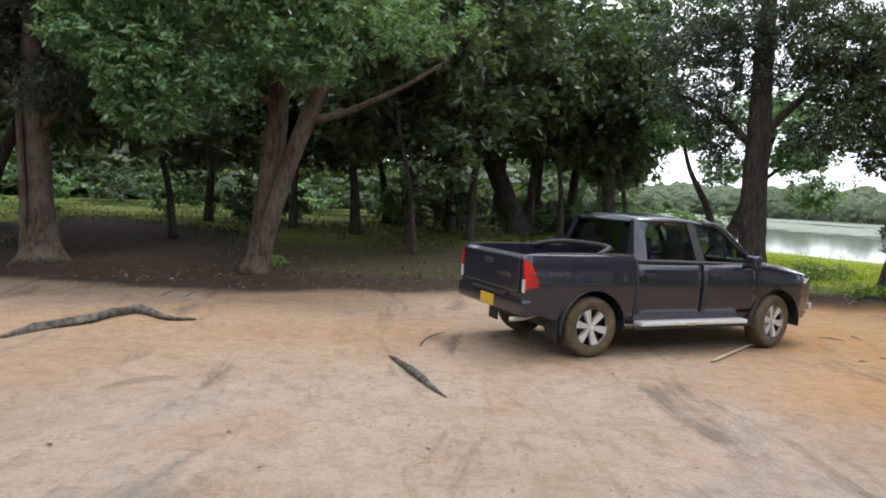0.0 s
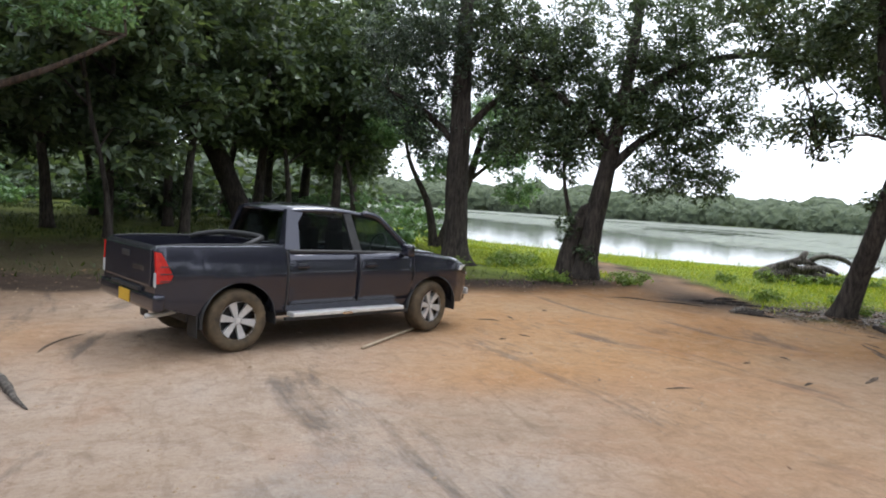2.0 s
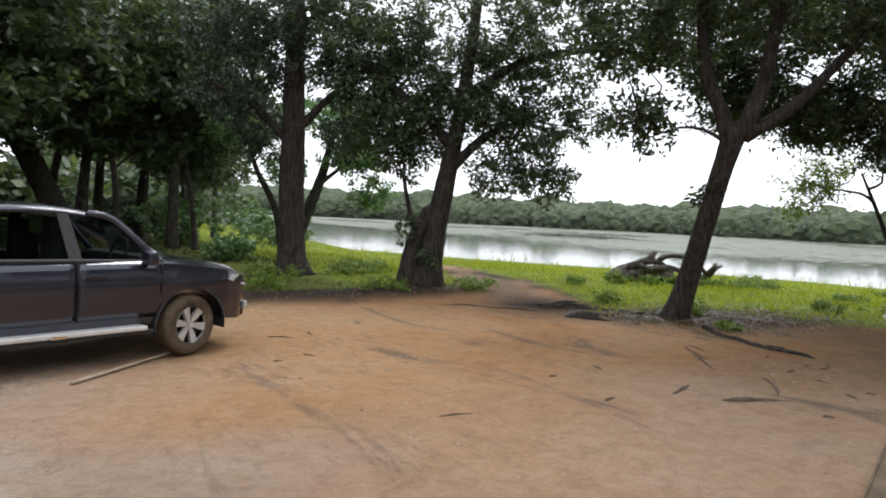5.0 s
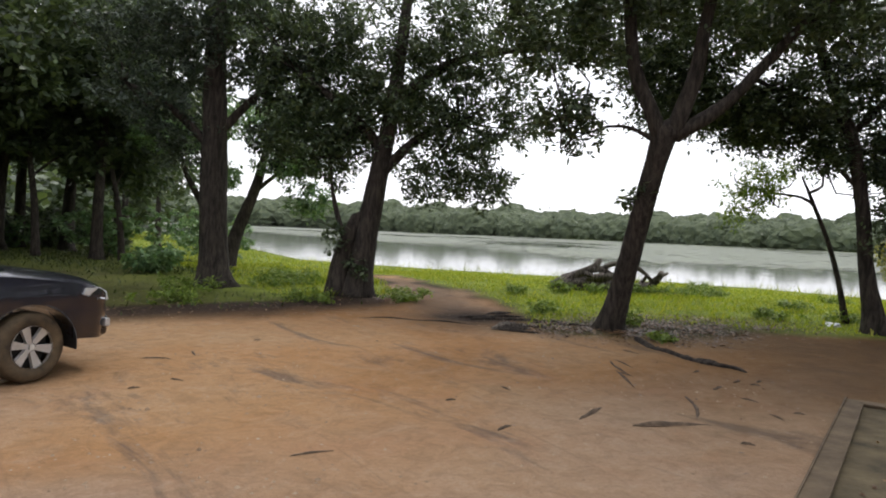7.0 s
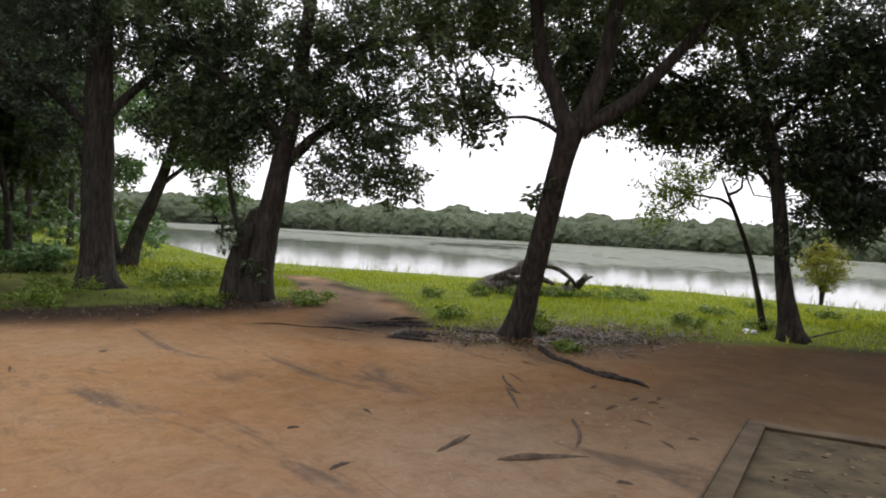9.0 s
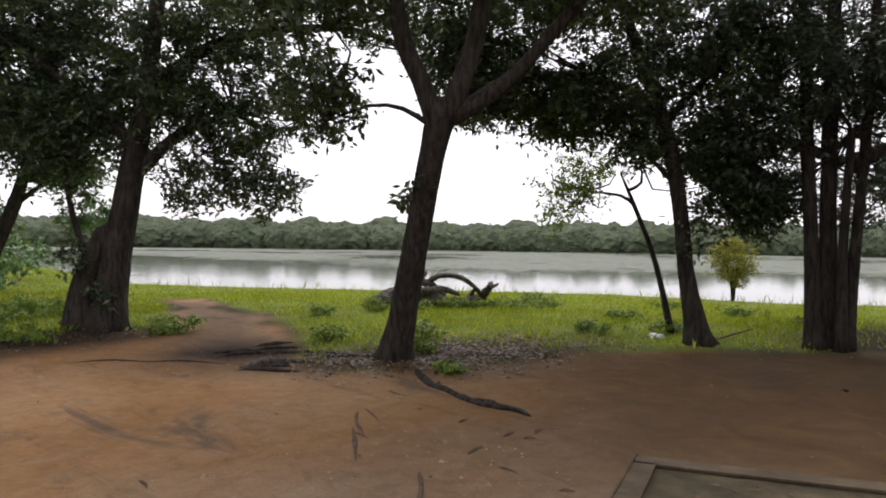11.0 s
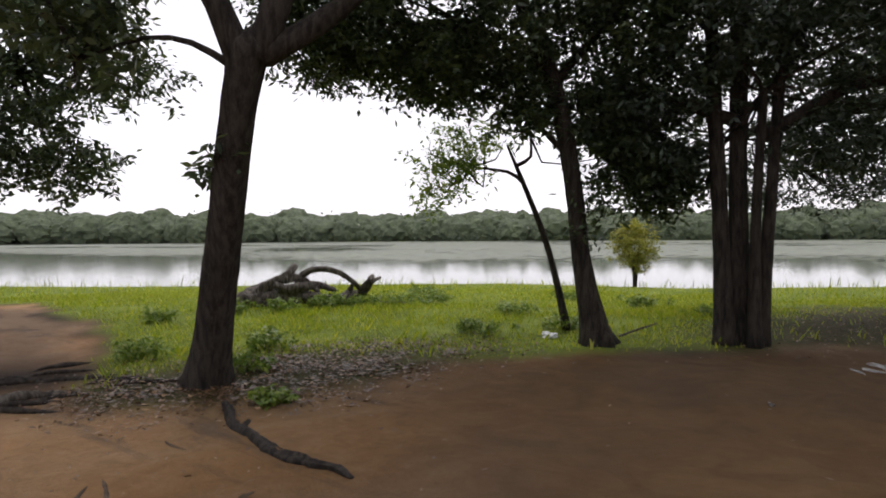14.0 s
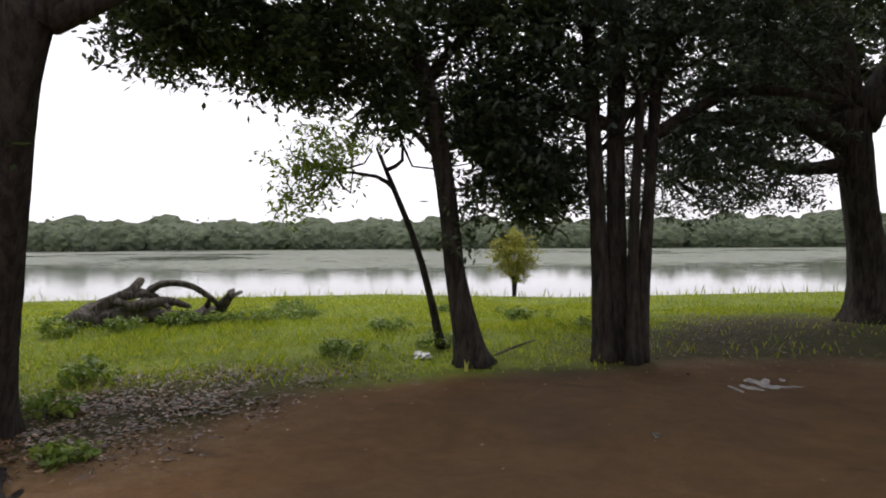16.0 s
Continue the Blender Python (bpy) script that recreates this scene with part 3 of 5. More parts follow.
tree("thin_crooked_tree", (20.42, 10.43),
     [across([(0, 0, 0.07), (-0.18, 0.9, 0.058), (-0.4, 1.7, 0.05), (-0.75, 2.6, 0.04), (-1.0, 3.2, 0.018)], 0.5, -0.866)],
     [across([(-0.72, 2.55, 0.04), (-1.0, 2.75, 0.03), (-1.7, 2.85, 0.015)], 0.5, -0.866), across([(-0.85, 2.85, 0.035), (-0.6, 3.0, 0.03), (-0.62, 3.4, 0.012)], 0.5, -0.866)],
     clump([(-2.0, 0, 2.75, 0.62, 0.42, 1), (-1.6, 0.1, 3.3, 0.7, 0.35, 0.9), (-2.3, 0, 2.3, 0.35, 0.25, 0.3)], 0.5, -0.866),
     2000, "thin crooked sapling with sparse light foliage", leaf=M_WEED, size=(0.12, 0.045), twig=0.25, scale=1.02, seed=15, sides=10, flare=0.3, more=1.15)
tree("slanting_shore_tree", (19.36, 9.37),
     [across([(0, 0, 0.2), (-0.22, 1.2, 0.14), (-0.35, 2.4, 0.125), (-0.6, 3.8, 0.12), (-1.1, 5.2, 0.1), (-1.6, 7.0, 0.07)], 0.5, -0.866)],
     [across([(-0.55, 3.6, 0.07), (-1.0, 4.4, 0.05), (-1.9, 4.8, 0.03)], 0.5, -0.866), across([(-0.6, 3.9, 0.07), (0.3, 4.9, 0.05), (1.0, 5.4, 0.03)], 0.5, -0.866), across([(-0.5, 2.9, 0.05), (-0.85, 3.3, 0.03), (-1.0, 3.6, 0.02)], 0.5, -0.866)],
     clump([(-2.3, 0, 4.1, 0.9, 0.55, 1.2), (-3.2, 0, 4.6, 1.0, 0.6, 1.2), (-4.2, 0, 5.2, 1.0, 0.6, 1.1), (-1.2, 0.2, 4.6, 1.2, 0.8, 1.5), (-3.2, 0, 5.9, 1.5, 0.7, 1.3), (-1.6, 0, 6.6, 2.0, 1.0, 2.0), (0.6, 0, 4.8, 1.1, 1.0, 1.2), (-5.0, 0, 6.2, 1.3, 0.7, 1.0), (0.3, 0.4, 3.6, 0.8, 0.7, 0.7), (0.55, 0.2, 2.75, 0.6, 0.5, 0.7), (0.95, 0.3, 2.3, 0.45, 0.35, 0.4), (-4.0, 0, 4.4, 0.8, 0.4, 0.6), (-0.95, 0, 3.6, 0.5, 0.4, 0.45), (-0.1, -0.1, 2.0, 0.22, 0.6, 0.1), (-3.6, 0, 7.2, 1.6, 0.8, 1.2)], 0.5, -0.866),
     36000, "slanting dark tree with climbers on its trunk", size=(0.14, 0.058), scale=1.03, seed=16)
tree("clustered_trunk_tree", (20.50, 7.61),
     [across([(-0.22, 0, 0.15), (-0.27, 1.5, 0.11), (-0.36, 3.5, 0.1), (-0.5, 7, 0.07)], 0.5, -0.866), across([(0.02, 0, 0.17, 0.15), (0.0, 2, 0.13, 0.15), (0.02, 4, 0.12, 0.15), (0.1, 8, 0.08, 0.1)], 0.5, -0.866),
      across([(0.24, 0, 0.13), (0.36, 1.6, 0.085), (0.5, 3.5, 0.08), (0.68, 6.5, 0.06)], 0.5, -0.866), across([(0.12, 0, 0.1, -0.2), (0.14, 1.8, 0.07, -0.2), (0.24, 3.6, 0.06, -0.2)], 0.5, -0.866)],
     [across([(0.05, 3.2, 0.1), (-1.2, 3.6, 0.07), (-2.2, 3.5, 0.04)], 0.5, -0.866), across([(0.3, 3.0, 0.1), (1.6, 3.7, 0.08), (3.2, 3.6, 0.05)], 0.5, -0.866)],
     clump([(-1.6, 0.3, 3.3, 1.1, 0.6, 1.3), (-0.9, 0.4, 2.7, 0.7, 0.4, 0.7), (1.6, 0.4, 3.0, 1.2, 0.5, 1.0), (-0.6, 0, 4.4, 1.5, 0.9, 1.8), (1.4, 0.4, 4.4, 1.6, 0.9, 1.6), (0.4, -0.3, 5.8, 2.4, 1.2, 2.6), (2.6, 0, 5.4, 1.6, 1.1, 1.4), (-2.0, 0, 5.6, 1.4, 1.0, 1.4), (0, 0, 7.6, 3.0, 1.2, 2.2), (1.0, -2.5, 7.2, 2.8, 1.0, 2.0)], 0.5, -0.866),
     30000, "cluster of dark upright trunks under a dense crown", leaf=M_LEAF_BLUE, size=(0.14, 0.057), scale=1.04, seed=17, flare=0.3)
tree("spreading_shore_tree", (27.68, 4.26),
     [across([(0.25, 0, 0.44), (0.1, 1.6, 0.34), (-0.1, 3.0, 0.33), (-0.3, 4.2, 0.36)], 0.56, -0.83)],
     [across([(-0.3, 3.6, 0.3), (-1.5, 4.1, 0.22), (-3.4, 4.0, 0.15), (-5.2, 3.5, 0.08)], 0.56, -0.83), across([(-0.3, 4.2, 0.3), (-1.4, 5.4, 0.22), (-3.4, 5.8, 0.15), (-5.6, 5.4, 0.07)], 0.56, -0.83),
      across([(-0.2, 4.2, 0.3), (-0.7, 6.0, 0.25), (-2.2, 7.4, 0.15), (-4.2, 7.8, 0.07)], 0.56, -0.83), across([(0, 4.0, 0.35), (1.0, 5.6, 0.25), (2.2, 7.0, 0.15)], 0.56, -0.83),
      across([(-0.3, 3.2, 0.16), (-1.4, 3.1, 0.12), (-2.8, 3.4, 0.08), (-4.0, 3.0, 0.04)], 0.56, -0.83),
      across([(-0.2, 4.0, 0.2), (-1.0, 4.9, 0.14, 0.2), (-2.2, 4.8, 0.1, 0.3), (-3.0, 5.2, 0.07, 0.3), (-4.6, 5.0, 0.03, 0.2)], 0.56, -0.83), across([(-0.5, 5.2, 0.16), (-1.6, 6.4, 0.12, -0.3), (-2.9, 6.5, 0.09, -0.4), (-4.6, 7.1, 0.03, -0.3)], 0.56, -0.83),
      across([(-1.8, 4.1, 0.1), (-2.6, 4.6, 0.07), (-3.6, 4.5, 0.05), (-4.4, 4.9, 0.02)], 0.56, -0.83), across([(-2.0, 4.1, 0.09), (-2.8, 3.7, 0.06), (-3.7, 3.8, 0.04), (-4.6, 3.2, 0.02)], 0.56, -0.83)],
     clump([(-3.4, 0, 3.2, 2.2, 0.45, 1.2), (-5.2, 0, 4.4, 1.6, 0.7, 1.2), (-3.2, 0, 4.9, 2.0, 0.5, 1.0), (-4.4, 0.5, 6.3, 2.2, 0.6, 1.4), (-1.6, 1.0, 6.4, 1.6, 0.7, 1.0), (-2.0, 0, 8.4, 3.0, 1.0, 1.2), (2.6, 0, 7.2, 2.4, 1.4, 1.8), (2.0, 1, 4.6, 1.8, 0.9, 1.0), (-3.0, -1.5, 6.8, 2.4, 0.8, 1.4), (-5.6, -0.5, 7.2, 1.8, 0.9, 1.2), (0.5, -2.0, 5.6, 1.6, 0.8, 1.0), (-1.8, 0.6, 5.3, 1.6, 0.7, 1.2), (-0.9, 0.8, 4.4, 1.2, 0.6, 0.7), (-0.6, -0.5, 7.4, 2.0, 0.9, 1.6), (-2.6, 0.4, 4.0, 1.8, 0.5, 0.9), (-4.2, -1.0, 5.3, 1.8, 0.7, 1.2), (-3.2, 0.3, 2.7, 1.7, 0.35, 0.9), (-5.2, 0.2, 3.0, 1.3, 0.4, 0.8), (-1.7, 0.4, 3.0, 1.1, 0.4, 0.6), (-6.4, 0, 3.6, 1.2, 0.5, 0.8), (-3.8, 0.2, 2.35, 1.5, 0.28, 0.9), (-2.0, 0.3, 2.5, 1.3, 0.26, 0.7), (-5.6, 0.2, 2.55, 1.2, 0.28, 0.7)], 0.56, -0.83),
     22500, "broad old tree with long level limbs", leaf=M_LEAF_BLUE, size=(0.115, 0.048), scale=1.06, seed=18)
# The widest top crown parts are added overhead to shade the ground.
tree("pale_barked_tree", (-3.05, 16.96),
     [[(-0.1, 0, 0, 0.36), (0.25, 0, 1.2, 0.26), (0.65, 0, 2.7, 0.24), (1.3, 0, 4.6, 0.24), (1.75, 0, 5.8, 0.2)], [(-0.1, 0.35, 0, 0.3), (0.05, 0.4, 1.6, 0.3), (0.25, 0.4, 3.4, 0.32), (0.4, 0.4, 5.2, 0.3), (0.3, 0.5, 8.5, 0.16)]],
     [[(1.4, 0, 4.6, 0.13), (2.6, 0, 5.0, 0.1), (4.2, -0.2, 5.8, 0.07), (5.4, -0.2, 6.6, 0.04)], [(0.4, 0.3, 5.0, 0.14), (-1.2, -1.0, 5.8, 0.09), (-2.8, -2.0, 6.2, 0.04)], [(1.7, 0, 5.7, 0.15), (2.2, 0, 7.2, 0.1), (3.0, 0, 9.0, 0.05)]],
     [(-2.7, -2.2, 5.6, 1.5, 1.2, 1.0, 1.8), (-3.8, -2.4, 6.6, 1.3, 1.2, 1.0, 1.4), (-2.2, -2.2, 7.4, 1.9, 1.4, 0.9, 1.6), (0.4, -1.6, 6.9, 1.6, 1.2, 1.2, 2.0), (1.4, -1.4, 6.2, 1.0, 1.0, 0.8, 0.9), (-0.8, -1.8, 5.4, 1.0, 0.9, 0.6, 0.9), (-2.4, -2.2, 4.3, 1.1, 0.8, 0.5, 0.8), (-0.4, 0, 9.4, 3.6, 2.8, 1.2, 2.2), (4.4, 0, 7.6, 1.8, 1.6, 1.0, 0.8), (-1.5, 1.5, 10.0, 4.6, 3.0, 0.9, 1.6), (4.5, 1.0, 10.0, 4.0, 2.6, 0.9, 1.6), (-3.6, -2.6, 8.4, 1.8, 1.2, 0.9, 1.6), (-0.6, -2.4, 8.2, 2.0, 1.2, 0.9, 1.8), (1.8, -2.0, 7.6, 1.4, 1.0, 0.8, 1.2)],
     26000, "pale rough-barked tree hung with fresh green leaves", leaf=M_LEAF_FRESH, bark=M_BARK_PALE, size=(0.26, 0.1), scale=0.71, seed=19)
# Its broad last crown part is added high up to shade the sand.
tree("red_barked_tree", (-7.63, 17.21),
     [[(-0.35, -0.3, 0, 0.14), (-0.5, -0.2, 2.4, 0.11), (-0.75, -0.1, 5.6, 0.08)], [(0, 0, 0, 0.52), (-0.1, 0.1, 1.4, 0.38), (-0.3, 0.2, 3.6, 0.34), (-0.5, 0.2, 7.0, 0.24), (-0.4, 0.2, 10, 0.12)]],
     [[(-0.3, 0.2, 4.0, 0.14), (1.0, 0, 5.2, 0.1), (2.2, 0, 5.8, 0.05)], [(-0.4, 0.2, 4.6, 0.14), (-1.6, 0, 5.8, 0.1), (-2.8, -0.3, 6.4, 0.05)]],
     [(1.8, 0, 6.4, 1.6, 1.6, 1.0, 1), (-2.0, 0, 6.6, 1.8, 1.8, 1.2, 1), (0, 0, 8.4, 2.6, 2.6, 1.3, 2), (0.8, -1.2, 5.2, 1.2, 1.0, 0.7, 0.7), (1.0, -3.0, 10.0, 4.4, 3.4, 0.9, 4.0)],
     19000, "tall reddish-brown tree with a hollow foot", leaf=M_LEAF_BLUE, bark=M_BARK_PALE, scale=0.69, seed=20)
tree("leaning_woodland_tree", (4.76, 30.89),
     [[(0, 0, 0, 0.55), (-0.3, 0, 0.9, 0.45), (-1.1, 0.1, 2.7, 0.42), (-2.3, 0.2, 5.0, 0.36), (-3.6, 0.3, 8.0, 0.2)], [(0.5, 0.4, 0, 0.25), (0.6, 0.4, 2.5, 0.2), (0.9, 0.4, 6, 0.13)]],
     [[(-2.2, 0.2, 4.5, 0.15), (-0.8, 0, 6.0, 0.1), (0.4, 0, 7.0, 0.05)]],
     [(-3.0, 0, 6.4, 2.2, 2.0, 1.4, 1.5), (-1.0, 0, 7.4, 2.4, 2.0, 1.4, 1.6), (1.0, 0, 5.6, 1.8, 1.6, 1.4, 1.2), (-2.4, 0, 9.4, 3.4, 2.6, 1.6, 2.2)],
     14000, "dark tree leaning steeply over the grass", size=(0.24, 0.1), leaf=M_LEAF_BLUE, scale=0.91, seed=21)

WOODS = [(-1.8, 27.3, 7.3, 2.3, 0.20), (-7.2, 24.0, 6.1, 2.0, 0.12), (8.1, 29.5, 9.2, 3.0, 0.22), (-11.1, 19.1, 7.9, 2.4, 0.30), (-12.6, 23.2, 7.2, 2.4, 0.20), (0.1, 25.0, 8.4, 2.8, 0.14), (2.3, 26.9, 9.1, 2.9, 0.17), (6.0, 34.1, 9.7, 3.1, 0.22), (-10.5, 19.9, 7.1, 2.4, 0.21), (7.6, 33.8, 8.1, 2.6, 0.28), (-4.3, 28.6, 6.4, 2.2, 0.16), (1.8, 29.2, 7.3, 2.3, 0.19), (0.3, 22.4, 6.6, 2.0, 0.09), (4.3, 36.0, 8.7, 2.9, 0.22), (-13.4, 25.1, 7.5, 2.5, 0.19), (-7.7, 29.4, 7.3, 2.4, 0.18), (-28.4, 27.0, 10.9, 3.6, 0.32), (10.9, 40.8, 8.8, 2.8, 0.20), (-23.9, 21.7, 11.0, 3.7, 0.37), (8.9, 29.4, 6.7, 2.0, 0.12), (6.3, 29.8, 7.0, 2.0, 0.14), (14.3, 49.5, 8.4, 3.0, 0.21), (-0.9, 32.9, 7.3, 2.4, 0.18), (-33.6, 38.9, 11.6, 4.0, 0.31), (9.7, 35.8, 6.5, 2.1, 0.12)]
for k, (x, y, h, s, r) in enumerate(WOODS):
    random_tree("woodland_tree", x, y, h * 1.25, s * 1.25, 8500, "dark woodland tree with a bare lower trunk", 100 + k, (M_LEAF_WOOD, M_LEAF, M_LEAF_WOOD)[k % 3], r=r, group="trees of the wood", low=0.24, size=(0.36, 0.17))
# Added trees, nearly all out of view, that close and shade the clearing.
for k, (x, y, h, s, r) in enumerate([(24.8, -0.6, 11, 4.8, 0.35), (17.5, -2.6, 11, 5.0, 0.35), (15, -6, 11, 4.5, 0.35), (6, -11, 11, 4, 0.3), (-4, -12, 11, 4, 0.3), (34, 2, 11, 4.2, 0.35), (-14, -4, 11, 4, 0.3), (-18, 8, 12, 4, 0.35)]):
    random_tree("clearing_tree", x, y, h, s, 14000, "leafy tree added round the clearing to shade it", 200 + k, M_LEAF, r=r, group="trees round the clearing", low=0.42, size=(0.36, 0.17))


def woods(name, spots, label, mat, size, per, seed, low=0.0):
    """A far wood as one mass of leaf clumps."""
    rng = np.random.default_rng(seed)
    out = []
    for x, y, z, h, w in spots:
        c = rng.normal(0, 1, (per, 3))
        c /= np.linalg.norm(c, axis=1)[:, None]
        c *= rng.uniform(0.55, 1.0, (per, 1))
        c[:, 2] = np.where(c[:, 2] < -0.2, c[:, 2] * 0.8, c[:, 2])
        lobe = 1 + 0.22 * np.sin(3 * np.arctan2(c[:, 1], c[:, 0]) + x)[:, None] + rng.normal(0, 0.07, (per, 1))
        out.append(c * lobe * [w, w, h * (0.5 - low / 2)] + [x, y, z + h * (0.5 + low / 2)])
    p = np.vstack(out)
    ob = quads_mesh(name, leaves(rng, p, *size, 0.1), mat)
    return tagged(ob, label, "trees", kind="stuff")


rng = np.random.default_rng(5)
spots = []
for _ in range(1300):
    k = rng.integers(0, len(FAR_SHORE) - 2)
    t, b = rng.uniform(), rng.uniform(0, 1) ** 1.4 * 90
    p = FAR_SHORE[k] * (1 - t) + FAR_SHORE[k + 1] * t
    out = p / np.linalg.norm(p)
    p = p + out * (b + 3)
    hh = np.linalg.norm(p) * (rng.uniform(0.022, 0.031) + min(b, 70) * 0.00009) * (1.25 if rng.uniform() > 0.95 else 1.0)
    spots.append((p[0], p[1], -2.6, hh + 2.4, hh * rng.uniform(0.45, 0.9)))


def far_wood(spots, seed):
    """A far wood as one mesh of uneven crowns."""
    r = np.random.default_rng(seed)
    bm = bmesh.new()
    bmesh.ops.create_icosphere(bm, subdivisions=3, radius=1.0)
    bm.verts.ensure_lookup_table()
    unit = np.array([v.co[:] for v in bm.verts])
    tris = np.array([[v.index for v in f.verts] for f in bm.faces])
    bm.free()
    vs, fs = [], []
    for k, (x, y, z, h, w) in enumerate(spots):
        q = r.uniform(0, 6.3, 6)
        lump = 1 + 0.1 * np.sin(3.1 * unit[:, 0] + q[0]) * np.sin(2.7 * unit[:, 1] + q[1]) + 0.1 * np.sin(6.3 * unit[:, 0] + q[2]) * np.sin(5.7 * unit[:, 2] + q[3]) + 0.1 * np.sin(9 * unit[:, 1] + q[4]) * np.sin(10 * unit[:, 2] + q[5]) + r.normal(0, 0.045, len(unit))
        p = unit * lump[:, None] * [w, w, h / 2] + [x, y, z + h / 2]
        vs.append(p)
        fs.append(tris + k * len(unit))
    ob = link_mesh("far_shore_wood", np.vstack(vs), np.vstack(fs).tolist(), M_FAR_MASS, smooth=False)
    return tagged(ob, "low green wood along the far shore", "trees", kind="stuff")


far_wood(spots, 31)
woods("far_shore_leaves", spots, "ragged leaf clumps over the far shore wood", M_FAR, (2.3, 1.5), 110, 33)
spots = []
for _ in range(260):
    a, d = radians(rng.uniform(95, 178)), rng.uniform(56, 105)
    x, y = 4 + d * np.cos(a), 4 + d * np.sin(a)
    if x > 14:
        continue
    spots.append((x, y, 0.4, rng.uniform(8, 22), rng.uniform(3.5, 7)))
for _ in range(170):
    a, d = radians(rng.uniform(88, 180)), rng.uniform(50, 66)
    spots.append((4 + d * np.cos(a), 4 + d * np.sin(a), 0.2, rng.uniform(2.5, 5.5), rng.uniform(2.5, 4.5)))
for _ in range(60):
    x = rng.uniform(6, 20)
    spots.append((x, rng.uniform(66, 125), 0.0, rng.uniform(5, 11), rng.uniform(2.5, 4.5)))
# Added ring behind the viewpoint, unseen, to block the low sky.
for _ in range(120):
    a, d = radians(rng.uniform(165, 350)), rng.uniform(32, 70)
    spots.append((4 + d * np.cos(a), 4 + d * np.sin(a), 0.0, rng.uniform(8, 14), rng.uniform(3, 6)))
woods("dark_wood", spots, "dense shady wood behind the clearing, closed by an added unseen ring", M_LEAF_WOOD, (0.95, 0.6), 400, 32)
# ---- things ----
rngt = np.random.default_rng(77)

# ---- pickup truck ----
M_PAINT = paint_material("dusty_grey_paint", (0.033, 0.034, 0.05), 0.18, 0.5)
M_BLACK = simple("black_plastic", (0.012, 0.012, 0.013), (0.03, 0.03, 0.03), 12, 0.6, 0, 0.15)
M_RUBBER = simple("dusty_rubber", (0.035, 0.028, 0.02), (0.15, 0.108, 0.062), 5, 0.9, 0, 0.3)
M_ALLOY = simple("silver_alloy", (0.5, 0.5, 0.5), (0.64, 0.64, 0.64), 9, 0.35, 0.35, 0.0)
M_CHROME = simple("bright_chrome", (0.6, 0.6, 0.6), (0.75, 0.75, 0.75), 5, 0.12, 1.0, 0.0)
M_STEEL = simple("dull_steel", (0.62, 0.62, 0.61), (0.78, 0.78, 0.76), 9, 0.4, 0.3, 0.1)
M_RED = simple("red_lens", (0.45, 0.012, 0.012), (0.6, 0.03, 0.02), 20, 0.12, 0, 0.0)
M_LENS = simple("clear_lens", (0.55, 0.57, 0.6), (0.75, 0.77, 0.8), 14, 0.1, 0.3, 0.0)
M_SEAT = simple("grey_cloth", (0.03, 0.03, 0.032), (0.06, 0.06, 0.06), 30, 0.95, 0, 0.2)
M_PLATE = simple("yellow_plate", (0.5, 0.3, 0.02), (0.6, 0.38, 0.04), 20, 0.5, 0, 0.0)
M_GLASS = glass_material("tinted_glass", (0.66, 0.7, 0.69))

truck = thing("pickup_truck", (2.03, 10.98, 0.0), "dark grey double-cab pickup truck with muddy tyres", "pickup truck", turn=20.5)
truck.scale = (0.95, 0.95, 0.95)
AXLES, WHEEL_R, HALF = (0.0, 3.085), 0.385, 0.925


def truck_top(x):
    """Height of the body's shoulder along its length."""
    return float(np.interp(x, [-1.22, -1.15, 0.58, 0.62, 0.9, 2.6, 2.9, 3.3, 3.75, 3.98, 4.1], [1.22, 1.265, 1.275, 1.24, 1.2, 1.17, 1.15, 1.1, 1.03, 0.93, 0.8]))


def truck_low(x):
    z = float(np.interp(x, [-1.22, -1.0, -0.5, 0.5, 2.6, 3.6, 4.0, 4.1], [0.66, 0.56, 0.47, 0.45, 0.45, 0.42, 0.38, 0.46]))
    for a in AXLES:
        if abs(x - a) < 0.475:
            z = max(z, WHEEL_R + math.sqrt(0.475**2 - (x - a) ** 2) * 0.98)
    return z


def truck_half(x):
    w = float(np.interp(x, [-1.22, -1.1, -0.6, 0, 2.6, 3.1, 3.6, 3.9, 4.04, 4.1], [0.86, 0.9, 0.915, 0.925, 0.925, 0.925, 0.9, 0.8, 0.66, 0.5]))
    for a in AXLES:
        w += 0.018 * math.exp(-(((x - a) / 0.5) ** 6))
    return w


